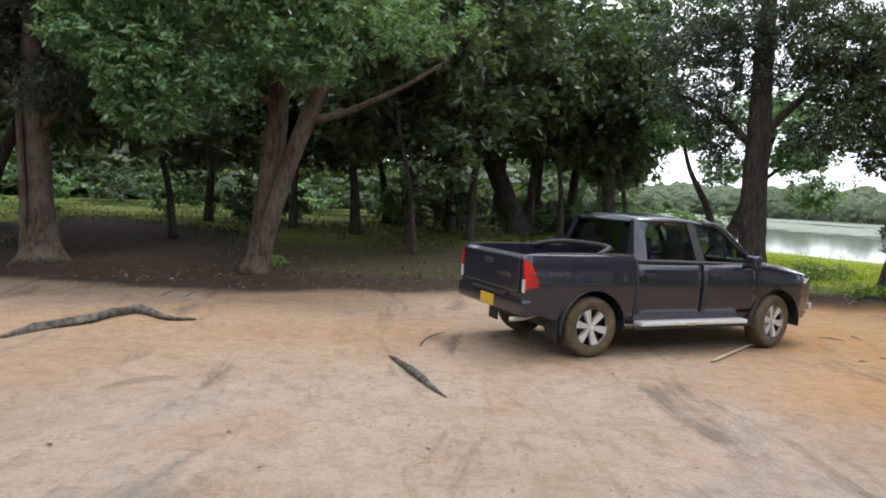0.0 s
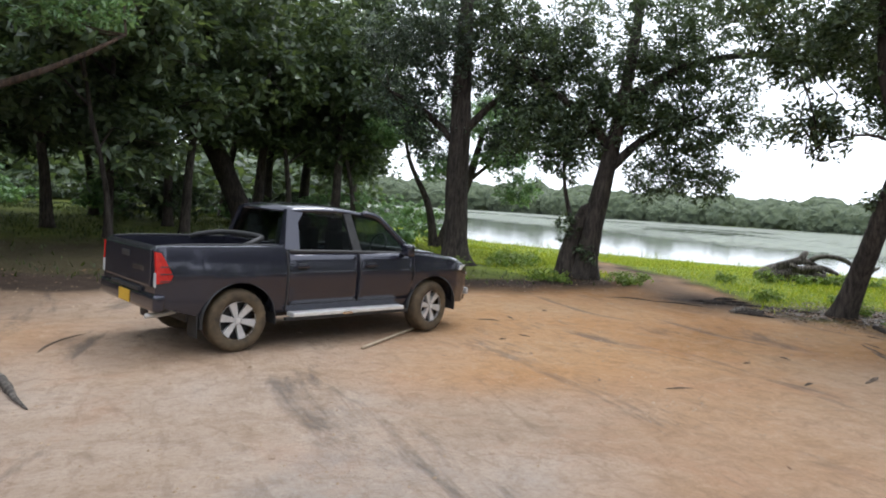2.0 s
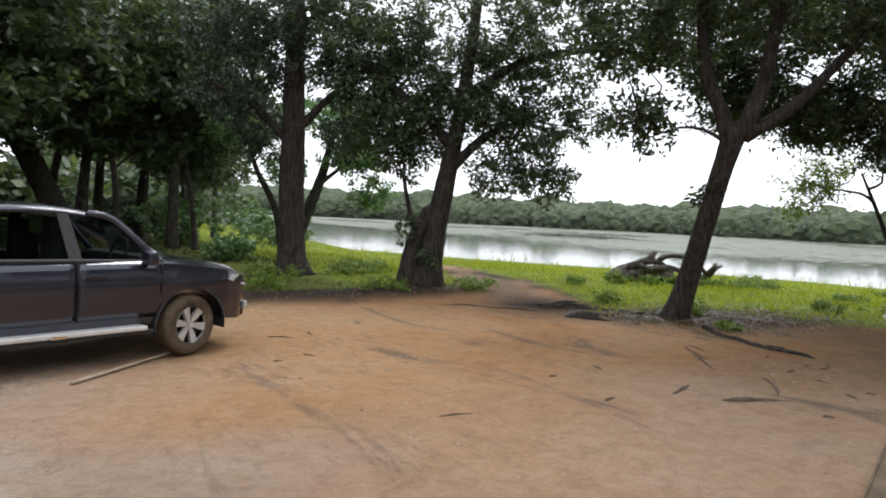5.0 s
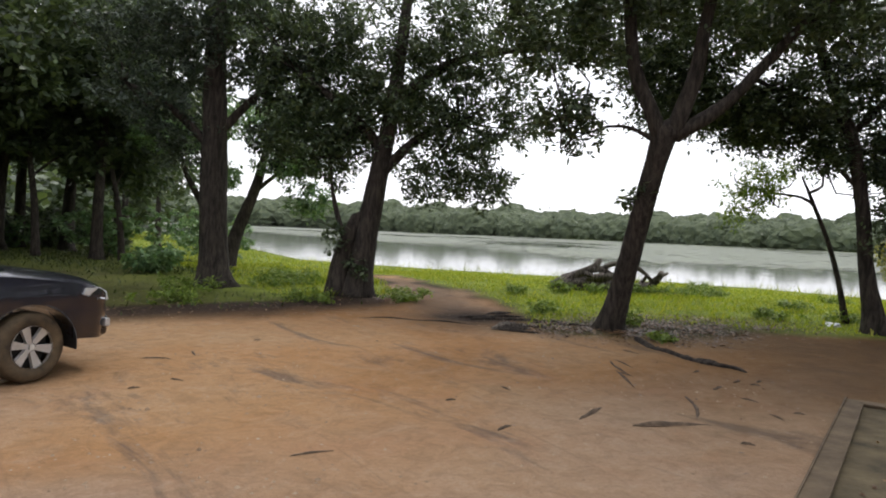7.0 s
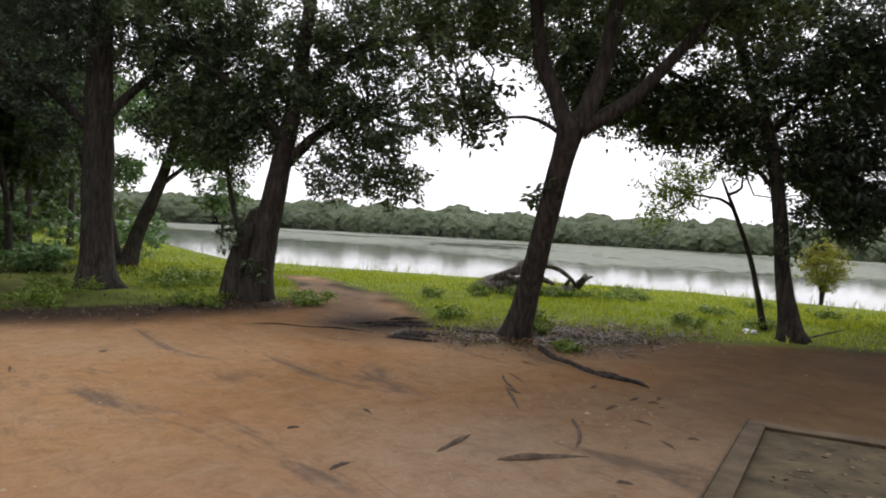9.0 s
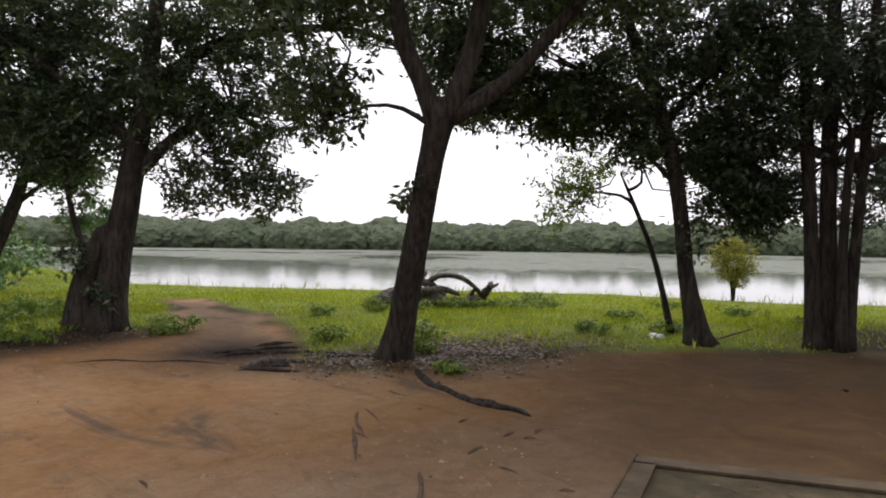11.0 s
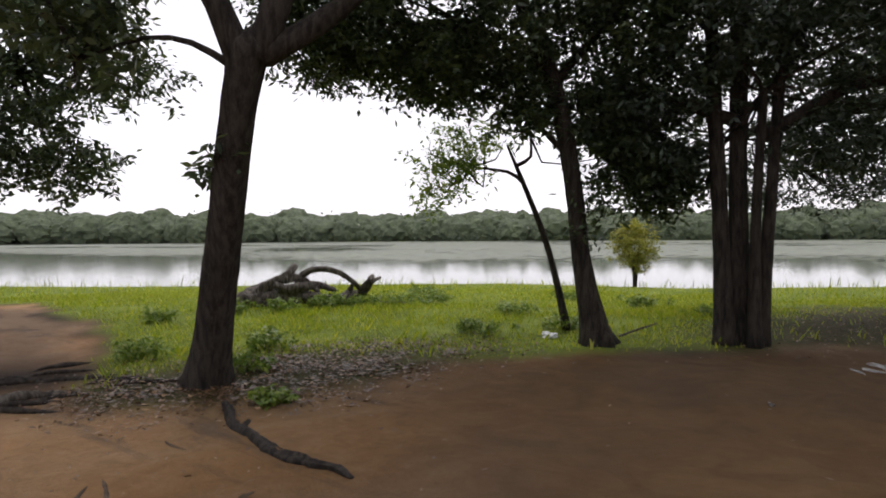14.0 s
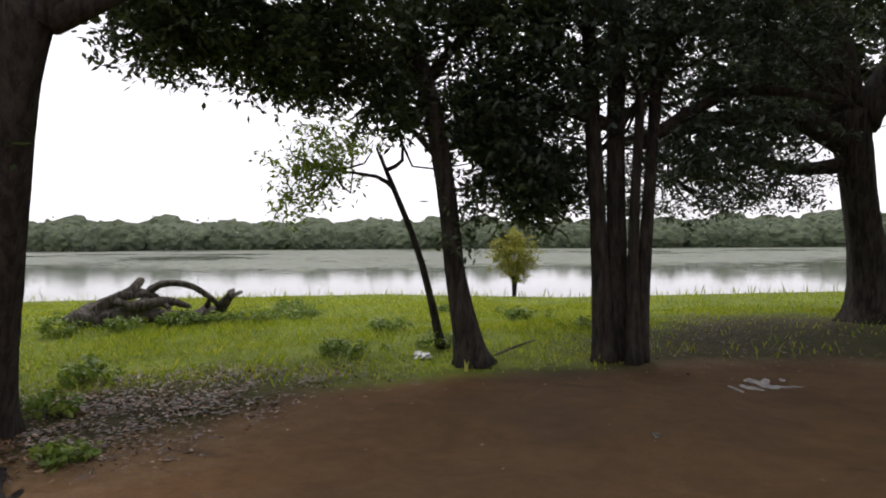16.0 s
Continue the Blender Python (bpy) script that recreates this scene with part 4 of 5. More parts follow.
def truck_body():
    xs = sorted(set(np.round(np.r_[np.arange(-1.22, 4.101, 0.06), [0.585, 0.6, 0.615], [a + 0.475 * math.cos(t) for a in AXLES for t in np.linspace(0, math.pi, 25)], [-1.16, 4.06, 4.08]], 4)))
    verts, faces = [], []
    for x in xs:
        zb, zt, w = truck_low(x), truck_top(x), truck_half(x)
        side = []
        for k in range(9):
            f = k / 8
            z = zb + (zt - zb) * f
            g = (z - 0.45) / 0.8
            bulge = -0.05 * max(0, 0.25 - g) / 0.25 - 0.055 * max(0.0, g - 0.72) ** 1.2 / 0.22 + (0.012 if 0.48 < g < 0.66 else 0.0)
            side.append((w + bulge, z))
        if x < 0.6:
            ztop = zt
            inner = [(side[-1][0] - 0.03, ztop + 0.012), (side[-1][0] - 0.1, ztop + 0.006), (side[-1][0] - 0.12, 0.84), (0.0, 0.83)]
            if x < -1.13:
                inner = [(side[-1][0] - 0.03, ztop + 0.012), (side[-1][0] - 0.1, ztop + 0.01), (0.4, ztop + 0.01), (0.0, ztop + 0.01)]
        else:
            crown = 0.035 if x > 2.7 else 0.0
            inner = [(side[-1][0] - 0.05, zt + 0.018), (side[-1][0] * 0.75, zt + 0.03 + crown), (side[-1][0] * 0.4, zt + 0.035 + crown * 1.4), (0.0, zt + 0.035 + crown * 1.6)]
            if 0.66 < x < 2.62:
                inner = [(side[-1][0] - 0.02, zt - 0.01), (side[-1][0] - 0.05, zt - 0.12), (0.4, zt - 0.5), (0.0, zt - 0.5)]
        half = [(0.0, zb)] + side + inner
        ring = [(x, -y, z) for y, z in half] + [(x, y, z) for y, z in half[-2:0:-1]]
        verts += ring
    n = len(ring)
    for i in range(len(xs) - 1):
        for j in range(n):
            q = (j + 1) % n
            faces.append((i * n + j, (i + 1) * n + j, (i + 1) * n + q, i * n + q))
    faces += [tuple(range(n)), tuple(range(len(verts) - 1, len(verts) - n - 1, -1))]
    ob = link_mesh("body", verts, faces, M_PAINT, truck)
    ob.data.set_sharp_from_angle(angle=radians(32))
    return ob


truck_body()


def slab_part(name, pts, thick, mat, parent, label="", axis=1):
    """A flat plate through pts with a thickness along one axis."""
    off = [0, 0, 0]
    off[axis] = thick
    a = [tuple(p) for p in pts]
    b = [tuple(p[k] + off[k] for k in range(3)) for p in pts]
    n = len(a)
    faces = [tuple(range(n)), tuple(range(2 * n - 1, n - 1, -1))] + [(i, i + n, (i + 1) % n + n, (i + 1) % n) for i in range(n)]
    return link_mesh(name, a + b, faces, mat, parent, label, smooth=False)


def bar(name, rows, mat, parent, label="", sides=8, step=0.08):
    v, f = tube(rows, sides, step, 0.0)
    return link_mesh(name, v, f, mat, parent, label)


BELT = [(0.66, 1.225), (2.62, 1.2)]
ROOF_Y, BELT_Y = 0.64, 0.855
# roof shell
rv, rf = [], []
for x in np.linspace(0.74, 2.2, 14):
    z = 1.785 - 0.1 * ((x - 1.35) / 0.85) ** 2 * (1 if x > 1.35 else 0.55)
    w = ROOF_Y - 0.03 * abs(x - 1.4)
    rv += [(x, -w - 0.025, z - 0.075), (x, -w - 0.01, z - 0.03), (x, -w + 0.06, z), (x, -w * 0.4, z + 0.03), (x, w * 0.4, z + 0.03), (x, w - 0.06, z), (x, w + 0.01, z - 0.03), (x, w + 0.025, z - 0.075), (x, w - 0.05, z - 0.06), (x, -w + 0.05, z - 0.06)]
for i in range(13):
    for j in range(10):
        rf.append((i * 10 + j, (i + 1) * 10 + j, (i + 1) * 10 + (j + 1) % 10, i * 10 + (j + 1) % 10))
rf += [tuple(range(10)), tuple(range(139, 129, -1))]
link_mesh("roof", rv, rf, M_PAINT, truck)
for s in (-1, 1):
    bar("front_pillar", [(2.72, s * 0.83, 1.16, 0.05), (2.5, s * 0.77, 1.38, 0.045), (2.2, s * 0.66, 1.66, 0.045), (1.95, s * 0.64, 1.72, 0.045)], M_PAINT, truck)
    slab_part("middle_pillar", [(1.66, s * 0.862, 1.2), (1.8, s * 0.862, 1.2), (1.72, s * 0.66, 1.71), (1.6, s * 0.66, 1.71)], -s * 0.05, M_BLACK, truck)
    slab_part("rear_pillar", [(0.6, s * 0.868, 1.2), (0.82, s * 0.868, 1.2), (0.86, s * 0.72, 1.58), (0.96, s * 0.665, 1.7), (0.74, s * 0.66, 1.72)], -s * 0.06, M_PAINT, truck)
    slab_part("rear_side_window", [(0.8, s * 0.85, 1.23), (1.68, s * 0.85, 1.22), (1.62, s * 0.665, 1.68), (0.98, s * 0.665, 1.685), (0.84, s * 0.7, 1.6)], -s * 0.006, M_GLASS, truck)
    slab_part("front_side_window", [(1.78, s * 0.85, 1.21), (2.6, s * 0.83, 1.2), (2.22, s * 0.68, 1.62), (1.98, s * 0.665, 1.68), (1.71, s * 0.665, 1.69)], -s * 0.006, M_GLASS, truck)
    bar("window_trim", [(0.66, s * 0.868, 1.214, 0.025), (1.6, s * 0.87, 1.202, 0.025), (2.66, s * 0.86, 1.182, 0.024)], M_BLACK, truck)
    for name, gx, z0, z1, gap in (("tray_gap", 0.625, 0.48, 1.22, 0.013), ("door_gap", 1.73, 0.54, 1.18, 0.007), ("hinge_gap", 2.69, 0.86, 1.16, 0.006)):
        rows = []
        for z in np.linspace(z0, z1, 9):
            g = (z - 0.45) / 0.8
            y = truck_half(gx) - 0.05 * max(0, 0.25 - g) / 0.25 - 0.055 * max(0.0, g - 0.72) ** 1.2 / 0.22 + (0.012 if 0.48 < g < 0.66 else 0.0)
            rows.append((gx, s * (y + 0.004), z, gap))
        bar(name, rows, M_BLACK, truck, sides=6)
    for name, x0, x1 in (("rear_door", 0.66, 1.72), ("front_door", 1.74, 2.68)):
        dv, df = [], []
        for i, x in enumerate(np.linspace(x0, x1, 12)):
            for k in range(8):
                z = 0.53 + (1.19 - 0.53) * k / 7
                g = (z - 0.45) / 0.8
                y = truck_half(x) - 0.05 * max(0, 0.25 - g) / 0.25 - 0.055 * max(0.0, g - 0.72) ** 1.2 / 0.22 + (0.012 if 0.48 < g < 0.66 else 0.0) + 0.003
                dv.append((x, s * y, z))
        for i in range(11):
            for k in range(7):
                a = i * 8 + k
                df.append((a, a + 8, a + 9, a + 1) if s < 0 else (a, a + 1, a + 9, a + 8))
        door = link_mesh(name, dv, df, M_PAINT, truck)
        m = door.modifiers.new("thickness", "SOLIDIFY")
        m.thickness, m.offset = 0.01, -1
        part("handle", box_bm((0.2, 0.035, 0.035), (x0 + 0.17, s * 0.955, 1.03), 0.012), M_PAINT, door)
        part("handle_recess", box_bm((0.13, 0.012, 0.06), (x0 + 0.18, s * 0.934, 1.03), 0.005), M_BLACK, door)
    mir = part("mirror", box_bm((0.13, 0.2, 0.17), (2.48, s * 1.03, 1.24), 0.045, 3), M_PAINT, truck, smooth=True)
    part("mirror_arm", box_bm((0.08, 0.12, 0.05), (2.5, s * 0.92, 1.19), 0.015), M_BLACK, mir)
    step = part("side_step", box_bm((1.8, 0.18, 0.055), (1.58, s * 0.93, 0.425), 0.018), M_STEEL, truck, "dull steel step board")
    part("step_edge", box_bm((1.98, 0.07, 0.05), (1.58, s * 0.96, 0.375), 0.02), M_BLACK, step)
    part("step_tag", box_bm((0.16, 0.012, 0.03), (1.5, s * 1.018, 0.41), 0.003), M_CHROME, step)
    # tail lamp: wraps round the rear corner
    lamp = slab_part("tail_lamp", [(-1.22, s * 0.915, 0.86), (-1.02, s * 0.935, 0.88), (-0.97, s * 0.937, 0.95), (-1.08, s * 0.925, 1.1), (-1.16, s * 0.9, 1.2), (-1.23, s * 0.87, 1.21)], -s * 0.05, M_RED, truck, "red tail lamp")
    for k in range(3):
        part("lamp_bar", box_bm((0.2, 0.012, 0.014), (-1.09, s * 0.945, 0.89 + 0.08 * k), 0.004), M_BLACK, lamp)
    part("reversing_lens", box_bm((0.012, 0.06, 0.16), (-1.228, s * 0.86, 0.9), 0.004), M_LENS, lamp)
    head = slab_part("head_lamp", [(3.62, s * 0.905, 0.93), (3.95, s * 0.79, 0.84), (4.075, s * 0.6, 0.82), (4.06, s * 0.58, 0.92), (3.88, s * 0.77, 0.99), (3.66, s * 0.88, 1.0)], s * 0.035, M_LENS, truck, "clear head lamp")
    part("fog_lamp", box_bm((0.06, 0.16, 0.1), (4.02, s * 0.66, 0.56), 0.02), M_LENS, truck)
    part("mudflap", box_bm((0.02, 0.26, 0.3), (-0.5, s * 0.76, 0.36), 0.006), M_BLACK, truck)
    for a in AXLES:
        lv, lf = [], []
        for k, t in enumerate(np.linspace(-0.15, math.pi + 0.15, 30)):
            for rr, y in ((0.462, 0.945), (0.478, 0.938), (0.478, 0.9), (0.47, 0.55)):
                lv.append((a + rr * math.cos(t), s * y, WHEEL_R + rr * math.sin(t)))
        for k in range(29):
            for j in range(3):
                lf.append((k * 4 + j, k * 4 + j + 1, k * 4 + j + 5, k * 4 + j + 4))
        link_mesh("wheel_arch", lv, lf, M_BLACK, truck)


def wheel_meshes():
    tv, tf = [], []
    prof = [(0.225, -0.1), (0.24, -0.118), (0.3, -0.13), (0.352, -0.122), (0.372, -0.1), (0.382, -0.055), (0.385, 0), (0.382, 0.055), (0.372, 0.1), (0.352, 0.122), (0.3, 0.13), (0.24, 0.118), (0.225, 0.1)]
    n, m = 56, len(prof)
    for i in range(n):
        t = 2 * math.pi * i / n
        for k, (r, y) in enumerate(prof):
            rr = r - (0.009 if 3 < k < 9 and i % 2 else 0)
            tv.append((rr * math.cos(t), y, rr * math.sin(t)))
    for i in range(n):
        for k in range(m - 1):
            q = (i + 1) % n
            tf.append((i * m + k, i * m + k + 1, q * m + k + 1, q * m + k))
    return tv, tf


def wheel(x, side, turn):
    tv, tf = wheel_meshes()
    tyre = link_mesh("wheel", tv, tf, M_RUBBER, truck, "muddy black tyre on a silver alloy wheel")
    tyre.matrix_basis = pose(x, side * 0.79, WHEEL_R, 0, 0, turn)
    bm = bmesh.new()
    for r0, r1, y0, y1 in ((0.205, 0.236, 0.07, 0.118), (0.0, 0.06, 0.02, 0.075)):
        c = bmesh.ops.create_cone(bm, segments=40, radius1=r1, radius2=r1 - 0.008, depth=y1 - y0, cap_ends=r0 == 0)
        bmesh.ops.rotate(bm, verts=c["verts"], matrix=Matrix.Rotation(radians(90), 3, "X"))
        bmesh.ops.translate(bm, verts=c["verts"], vec=(0, side * (y0 + y1) / 2, 0))
    for k in range(6):
        g = bmesh.ops.create_cube(bm, size=1.0)["verts"]
        for v in g:
            wide = 0.098 if v.co.x > 0 else 0.052
            v.co = Vector((0.05 + (0.18 if v.co.x > 0 else 0.0), side * (0.085 + (0.018 if v.co.y * side > 0 else -0.03) - (0.0 if v.co.x > 0 else 0.012)), math.copysign(wide / 2, v.co.z)))
        bmesh.ops.rotate(bm, verts=g, cent=(0, 0, 0), matrix=Matrix.Rotation(radians(60 * k + 12), 3, "Y"))
    part("rim", bm, M_ALLOY, tyre, "six-spoke silver alloy rim")
    bm = bmesh.new()
    c = bmesh.ops.create_cone(bm, segments=32, radius1=0.23, radius2=0.23, depth=0.02, cap_ends=True)
    bmesh.ops.rotate(bm, verts=bm.verts, matrix=Matrix.Rotation(radians(90), 3, "X"))
    part("brake_disc", bm, M_BLACK, tyre)
    cap = part("hub_cap", box_bm((0.06, 0.02, 0.06), (0, side * 0.105, 0), 0.008), M_STEEL, tyre)


for s in (-1, 1):
    wheel(0.0, s, 0)
    wheel(3.085, s, 10)
# glass, bumpers, bed
slab_part("windscreen", [(2.92, -0.72, 1.19), (2.92, 0.72, 1.19), (2.18, 0.6, 1.7), (2.18, -0.6, 1.7)], 0.006, M_GLASS, truck, axis=0)
slab_part("rear_window", [(0.63, -0.76, 1.29), (0.63, 0.76, 1.29), (0.75, 0.6, 1.7), (0.75, -0.6, 1.7)], 0.006, M_GLASS, truck, axis=0)
for s in (-1, 1):
    slab_part("rear_window_post", [(0.6, s * 0.72, 1.2), (0.6, s * 0.86, 1.2), (0.73, s * 0.65, 1.74), (0.73, s * 0.58, 1.74)], 0.05, M_PAINT, truck, axis=0)
part("cab_back", box_bm((0.05, 1.66, 0.48), (0.62, 0, 1.06), 0.01), M_PAINT, truck)
rear = part("rear_bumper", box_bm((0.2, 1.84, 0.2), (-1.17, 0, 0.64), 0.05, 3), M_PAINT, truck, smooth=True)
part("bumper_step", box_bm((0.14, 0.9, 0.04), (-1.22, 0, 0.75), 0.012), M_BLACK, rear)
part("number_plate", box_bm((0.012, 0.36, 0.14), (-1.275, 0, 0.63), 0.003), M_PLATE, rear, "yellow number plate")
gate = part("tailgate", box_bm((0.05, 1.52, 0.42), (-1.235, 0, 1.02), 0.018), M_PAINT, truck)
part("gate_handle", box_bm((0.02, 0.26, 0.07), (-1.265, 0, 1.13), 0.008), M_BLACK, gate)
part("gate_badge", box_bm((0.008, 0.34, 0.05), (-1.263, -0.4, 1.0), 0.003), M_CHROME, gate)
front = part("front_bumper", box_bm((0.2, 1.3, 0.26), (3.98, 0, 0.52), 0.07, 3), M_PAINT, truck, smooth=True)
part("grille", box_bm((0.05, 1.02, 0.22), (4.08, 0, 0.78), 0.02), M_CHROME, truck)
bar("exhaust", [(-1.2, -0.55, 0.45, 0.03), (-0.9, -0.55, 0.46, 0.03), (-0.5, -0.5, 0.5, 0.03)], M_STEEL, truck)
bar("aerial", [(2.1, -0.55, 1.74, 0.006), (1.75, -0.55, 1.98, 0.003)], M_BLACK, truck)
for s in (-1, 1):
    bar("bed_rail", [(-1.1, s * 0.8, 1.27, 0.01), (-0.6, s * 0.8, 1.285, 0.012), (0.4, s * 0.8, 1.285, 0.012), (0.58, s * 0.8, 1.27, 0.01)], M_BLACK, truck)
part("bed_liner", box_bm((1.68, 1.46, 0.05), (-0.28, 0, 0.87), 0.02), M_BLACK, truck)
bar("sports_bar", [(0.1, -0.78, 1.28, 0.03), (0.3, -0.7, 1.33, 0.035), (0.5, -0.4, 1.36, 0.035), (0.5, 0.4, 1.36, 0.035), (0.3, 0.7, 1.33, 0.035), (0.1, 0.78, 1.28, 0.03)], M_BLACK, truck)
part("floor_pan", box_bm((3.9, 1.3, 0.16), (1.4, 0, 0.43), 0.04), M_BLACK, truck)
for x, y in ((1.95, -0.4), (1.95, 0.4), (1.15, -0.42), (1.15, 0.42)):
    seat = part("car_seat", box_bm((0.14, 0.46, 0.5), (x - 0.25, y, 1.22), 0.05), M_SEAT, truck)
    part("headrest", box_bm((0.09, 0.26, 0.17), (x - 0.3, y, 1.54), 0.035), M_SEAT, seat)
part("dashboard", box_bm((0.35, 1.4, 0.16), (2.68, 0, 1.16), 0.05), M_BLACK, truck)
wv = [(2.42 + 0.06 * math.sin(a), -0.4 + 0.18 * math.cos(a), 1.26 + 0.17 * math.sin(a), 0.015) for a in np.linspace(0, 2 * math.pi, 14)]
bar("steering_wheel", wv, M_BLACK, truck, step=0.05)

# the tray is a little shorter than the cab's proportions ask
for ob in truck.children:
    if ob.name.startswith("wheel") and not ob.name.startswith("wheel_arch"):
        continue
    for v in [v for o in (ob, *ob.children) for v in o.data.vertices]:
        if v.co.x < -0.5:
            v.co.x = -0.5 + (v.co.x + 0.5) * 0.66

# ---- fallen tree by the water ----
fallen = thing("fallen_tree", (20.43, 17.96, z_at(20.43, 17.96) - 0.03), "grey weathered fallen tree with bare arching limbs", "fallen tree")
for rows in ([(-1.6, 0.15, 0.25), (-0.6, 0.35, 0.26), (0.6, 0.4, 0.24), (1.7, 0.3, 0.2), (2.4, 0.25, 0.16)], [(-1.5, 0.2, 0.26), (-0.6, 0.75, 0.2), (0.2, 1.15, 0.15), (0.5, 1.55, 0.1)], [(0.1, 1.05, 0.13), (0.5, 1.1, 0.12), (0.9, 0.95, 0.1), (1.3, 0.6, 0.08)],
             [(0.5, 0.5, 0.14), (0.7, 1.1, 0.12), (1.2, 1.42, 0.1), (1.9, 1.35, 0.09), (2.6, 0.85, 0.08), (2.9, 0.45, 0.06)], [(2.2, 0.25, 0.18), (2.8, 0.5, 0.16), (3.1, 0.95, 0.13), (3.2, 1.1, 0.09)], [(3.1, 0.9, 0.08), (3.5, 1.05, 0.05)], [(1.2, 0.3, 0.14), (2.6, 0.15, 0.1), (4.4, 0.1, 0.06)], [(-1.0, 0.5, 0.1), (-0.6, 0.2, 0.1), (0.4, 0.05, 0.09)], [(-1.2, 0.35, 0.2), (-0.4, 0.5, 0.2), (0.5, 0.75, 0.17), (1.3, 0.8, 0.13), (1.9, 0.6, 0.08)], [(-0.2, 0.9, 0.1), (0.3, 0.7, 0.09), (0.9, 0.25, 0.08)], [(2.0, 0.3, 0.12), (2.4, 0.55, 0.1), (2.5, 0.9, 0.05)]):
    v, f = tube(across([(a * 0.69 - 0.12, b * 0.66, c * 0.72, 0.25 * math.sin(2.3 * a + 5 * b)) for a, b, c in rows]), 12, 0.07, 0.24, 5, 0.0, rngt)
    link_mesh("limb", v, f, M_DEAD, fallen)

# ---- shrub standing in the shallows ----
bx, by = 37.96, 16.34
bush = thing("waterside_bush", (bx, by, z_at(bx, by)), "round yellow-green bush at the water's edge", "bush")
for k in range(9):
    a, r = k * 0.7, rngt.uniform(0.3, 0.8)
    v, f = tube([(0.05 * math.cos(a), 0.05 * math.sin(a), 0, 0.04), (0.25 * r * math.cos(a), 0.25 * r * math.sin(a), 0.8, 0.03), (r * math.cos(a), r * math.sin(a), 1.9, 0.01)], 6, 0.2, 0.05, 0, 0, rngt)
    link_mesh("stem", v, f, M_BARK, bush)
quads_mesh("crown", leaves(rngt, foliage(rngt, [(0, 0, 1.75, 1.05, 1.05, 0.75, 3), (-0.1, 0, 2.4, 0.75, 0.75, 0.45, 1.2), (0, 0, 1.0, 0.6, 0.6, 0.4, 0.7)], 8500, 0.2), 0.13, 0.05), M_LEAF_YELLOW, bush)

# ---- concrete slab ----
slab = thing("concrete_slab", (12.54, 6.77, 0.0), "low weathered concrete slab with a raised kerb", "slab")
ux, uy = np.array([0.428, -0.904]), np.array([-0.936, -0.351])


def slab_box(name, a0, a1, b0, b1, z0, z1, bevel=0.015, label=""):
    bm = box_bm((1, 1, 1), (0.5, 0.5, 0.5))
    for v in bm.verts:
        a, b = a0 + (a1 - a0) * v.co.x, b0 + (b1 - b0) * v.co.y
        p = ux * a + uy * b
        v.co = (p[0], p[1], z0 + (z1 - z0) * v.co.z)
    bmesh.ops.bevel(bm, geom=bm.edges[:], offset=bevel, segments=2, affect="EDGES")
    bmesh.ops.recalc_face_normals(bm, faces=bm.faces)
    return part(name, bm, M_CONCRETE if "kerb" in name else M_SLAB, slab, label)


M_SLAB = simple("mossy_concrete", (0.035, 0.028, 0.014), (0.135, 0.105, 0.056), 3.0, 0.95, 0, 0.7)
slab_box("kerb_end", 0, 4.5, 0, 0.16, -0.1, 0.07)
slab_box("kerb_side", 0, 0.16, 0.16, 8.5, -0.1, 0.07)
slab_box("slab_surface", 0.16, 4.5, 0.16, 8.5, -0.1, 0.035, 0.005)

# ---- wood, roots and bark on the sand ----
def stick(name, rows, label, category, mat=M_DEAD, sides=8, rough=0.26, group=""):
    x, y = rows[0][:2]
    pts = [(px - x, py - y, z, r) for px, py, z, r in rows]
    v, f = tube(pts, sides, 0.07, rough, 3, 0.0, rngt)
    ob = link_mesh(name, v, f, mat)
    ob.location = (x, y, z_at(x, y))
    return tagged(ob, label, category, group)


stick("log", [(-4.28, 9.96, 0, 0.03), (-4.20, 10.22, 0.03, 0.045), (-4.07, 10.58, 0.03, 0.055), (-3.82, 10.88, 0.045, 0.055), (-3.70, 11.42, 0.05, 0.062), (-3.46, 11.74, 0.045, 0.06), (-2.99, 11.38, 0.025, 0.035), (-2.65, 11.46, 0.01, 0.018)], "long crooked grey log lying on the sand", "log", M_DEAD, 12, 0.4)
stick("split_branch", [(-0.02, 9.90, 0.01, 0.008), (0.08, 9.60, 0.02, 0.026), (0.26, 9.12, 0.03, 0.04), (0.42, 8.65, 0.02, 0.022), (0.54, 8.40, 0, 0.006)], "splintered dark branch lying on the sand", "branch", sides=10)
stick("bamboo_pole", [(3.80, 10.16, 0.02, 0.02), (4.43, 10.84, 0.02, 0.018), (5.01, 11.45, 0.02, 0.016)], "thin pale pole lying beside the front tyre", "pole", simple("pale_wood", (0.28, 0.22, 0.15), (0.42, 0.34, 0.24), 6), rough=0.03)
stick("tree_root", [(13.75, 10.67, 0.018, 0.051), (13.45, 10.12, -0.022, 0.043), (13.31, 9.65, -0.015, 0.047), (13.16, 9.23, -0.027, 0.038), (13.14, 8.89, -0.017, 0.043), (13.16, 8.68, -0.022, 0.038), (13.18, 8.50, -0.012, 0.038), (13.14, 8.33, -0.032, 0.025)], "exposed dark root crossing the sand", "root", M_BARK, 10, 0.5)
stick("tree_root", [(13.63, 10.13, -0.01, 0.03), (13.44, 9.96, 0.0, 0.03), (13.32, 9.53, -0.004, 0.028), (13.27, 9.15, -0.02, 0.015)], "thin side root beside the larger one", "root", M_BARK, 8, 0.5)
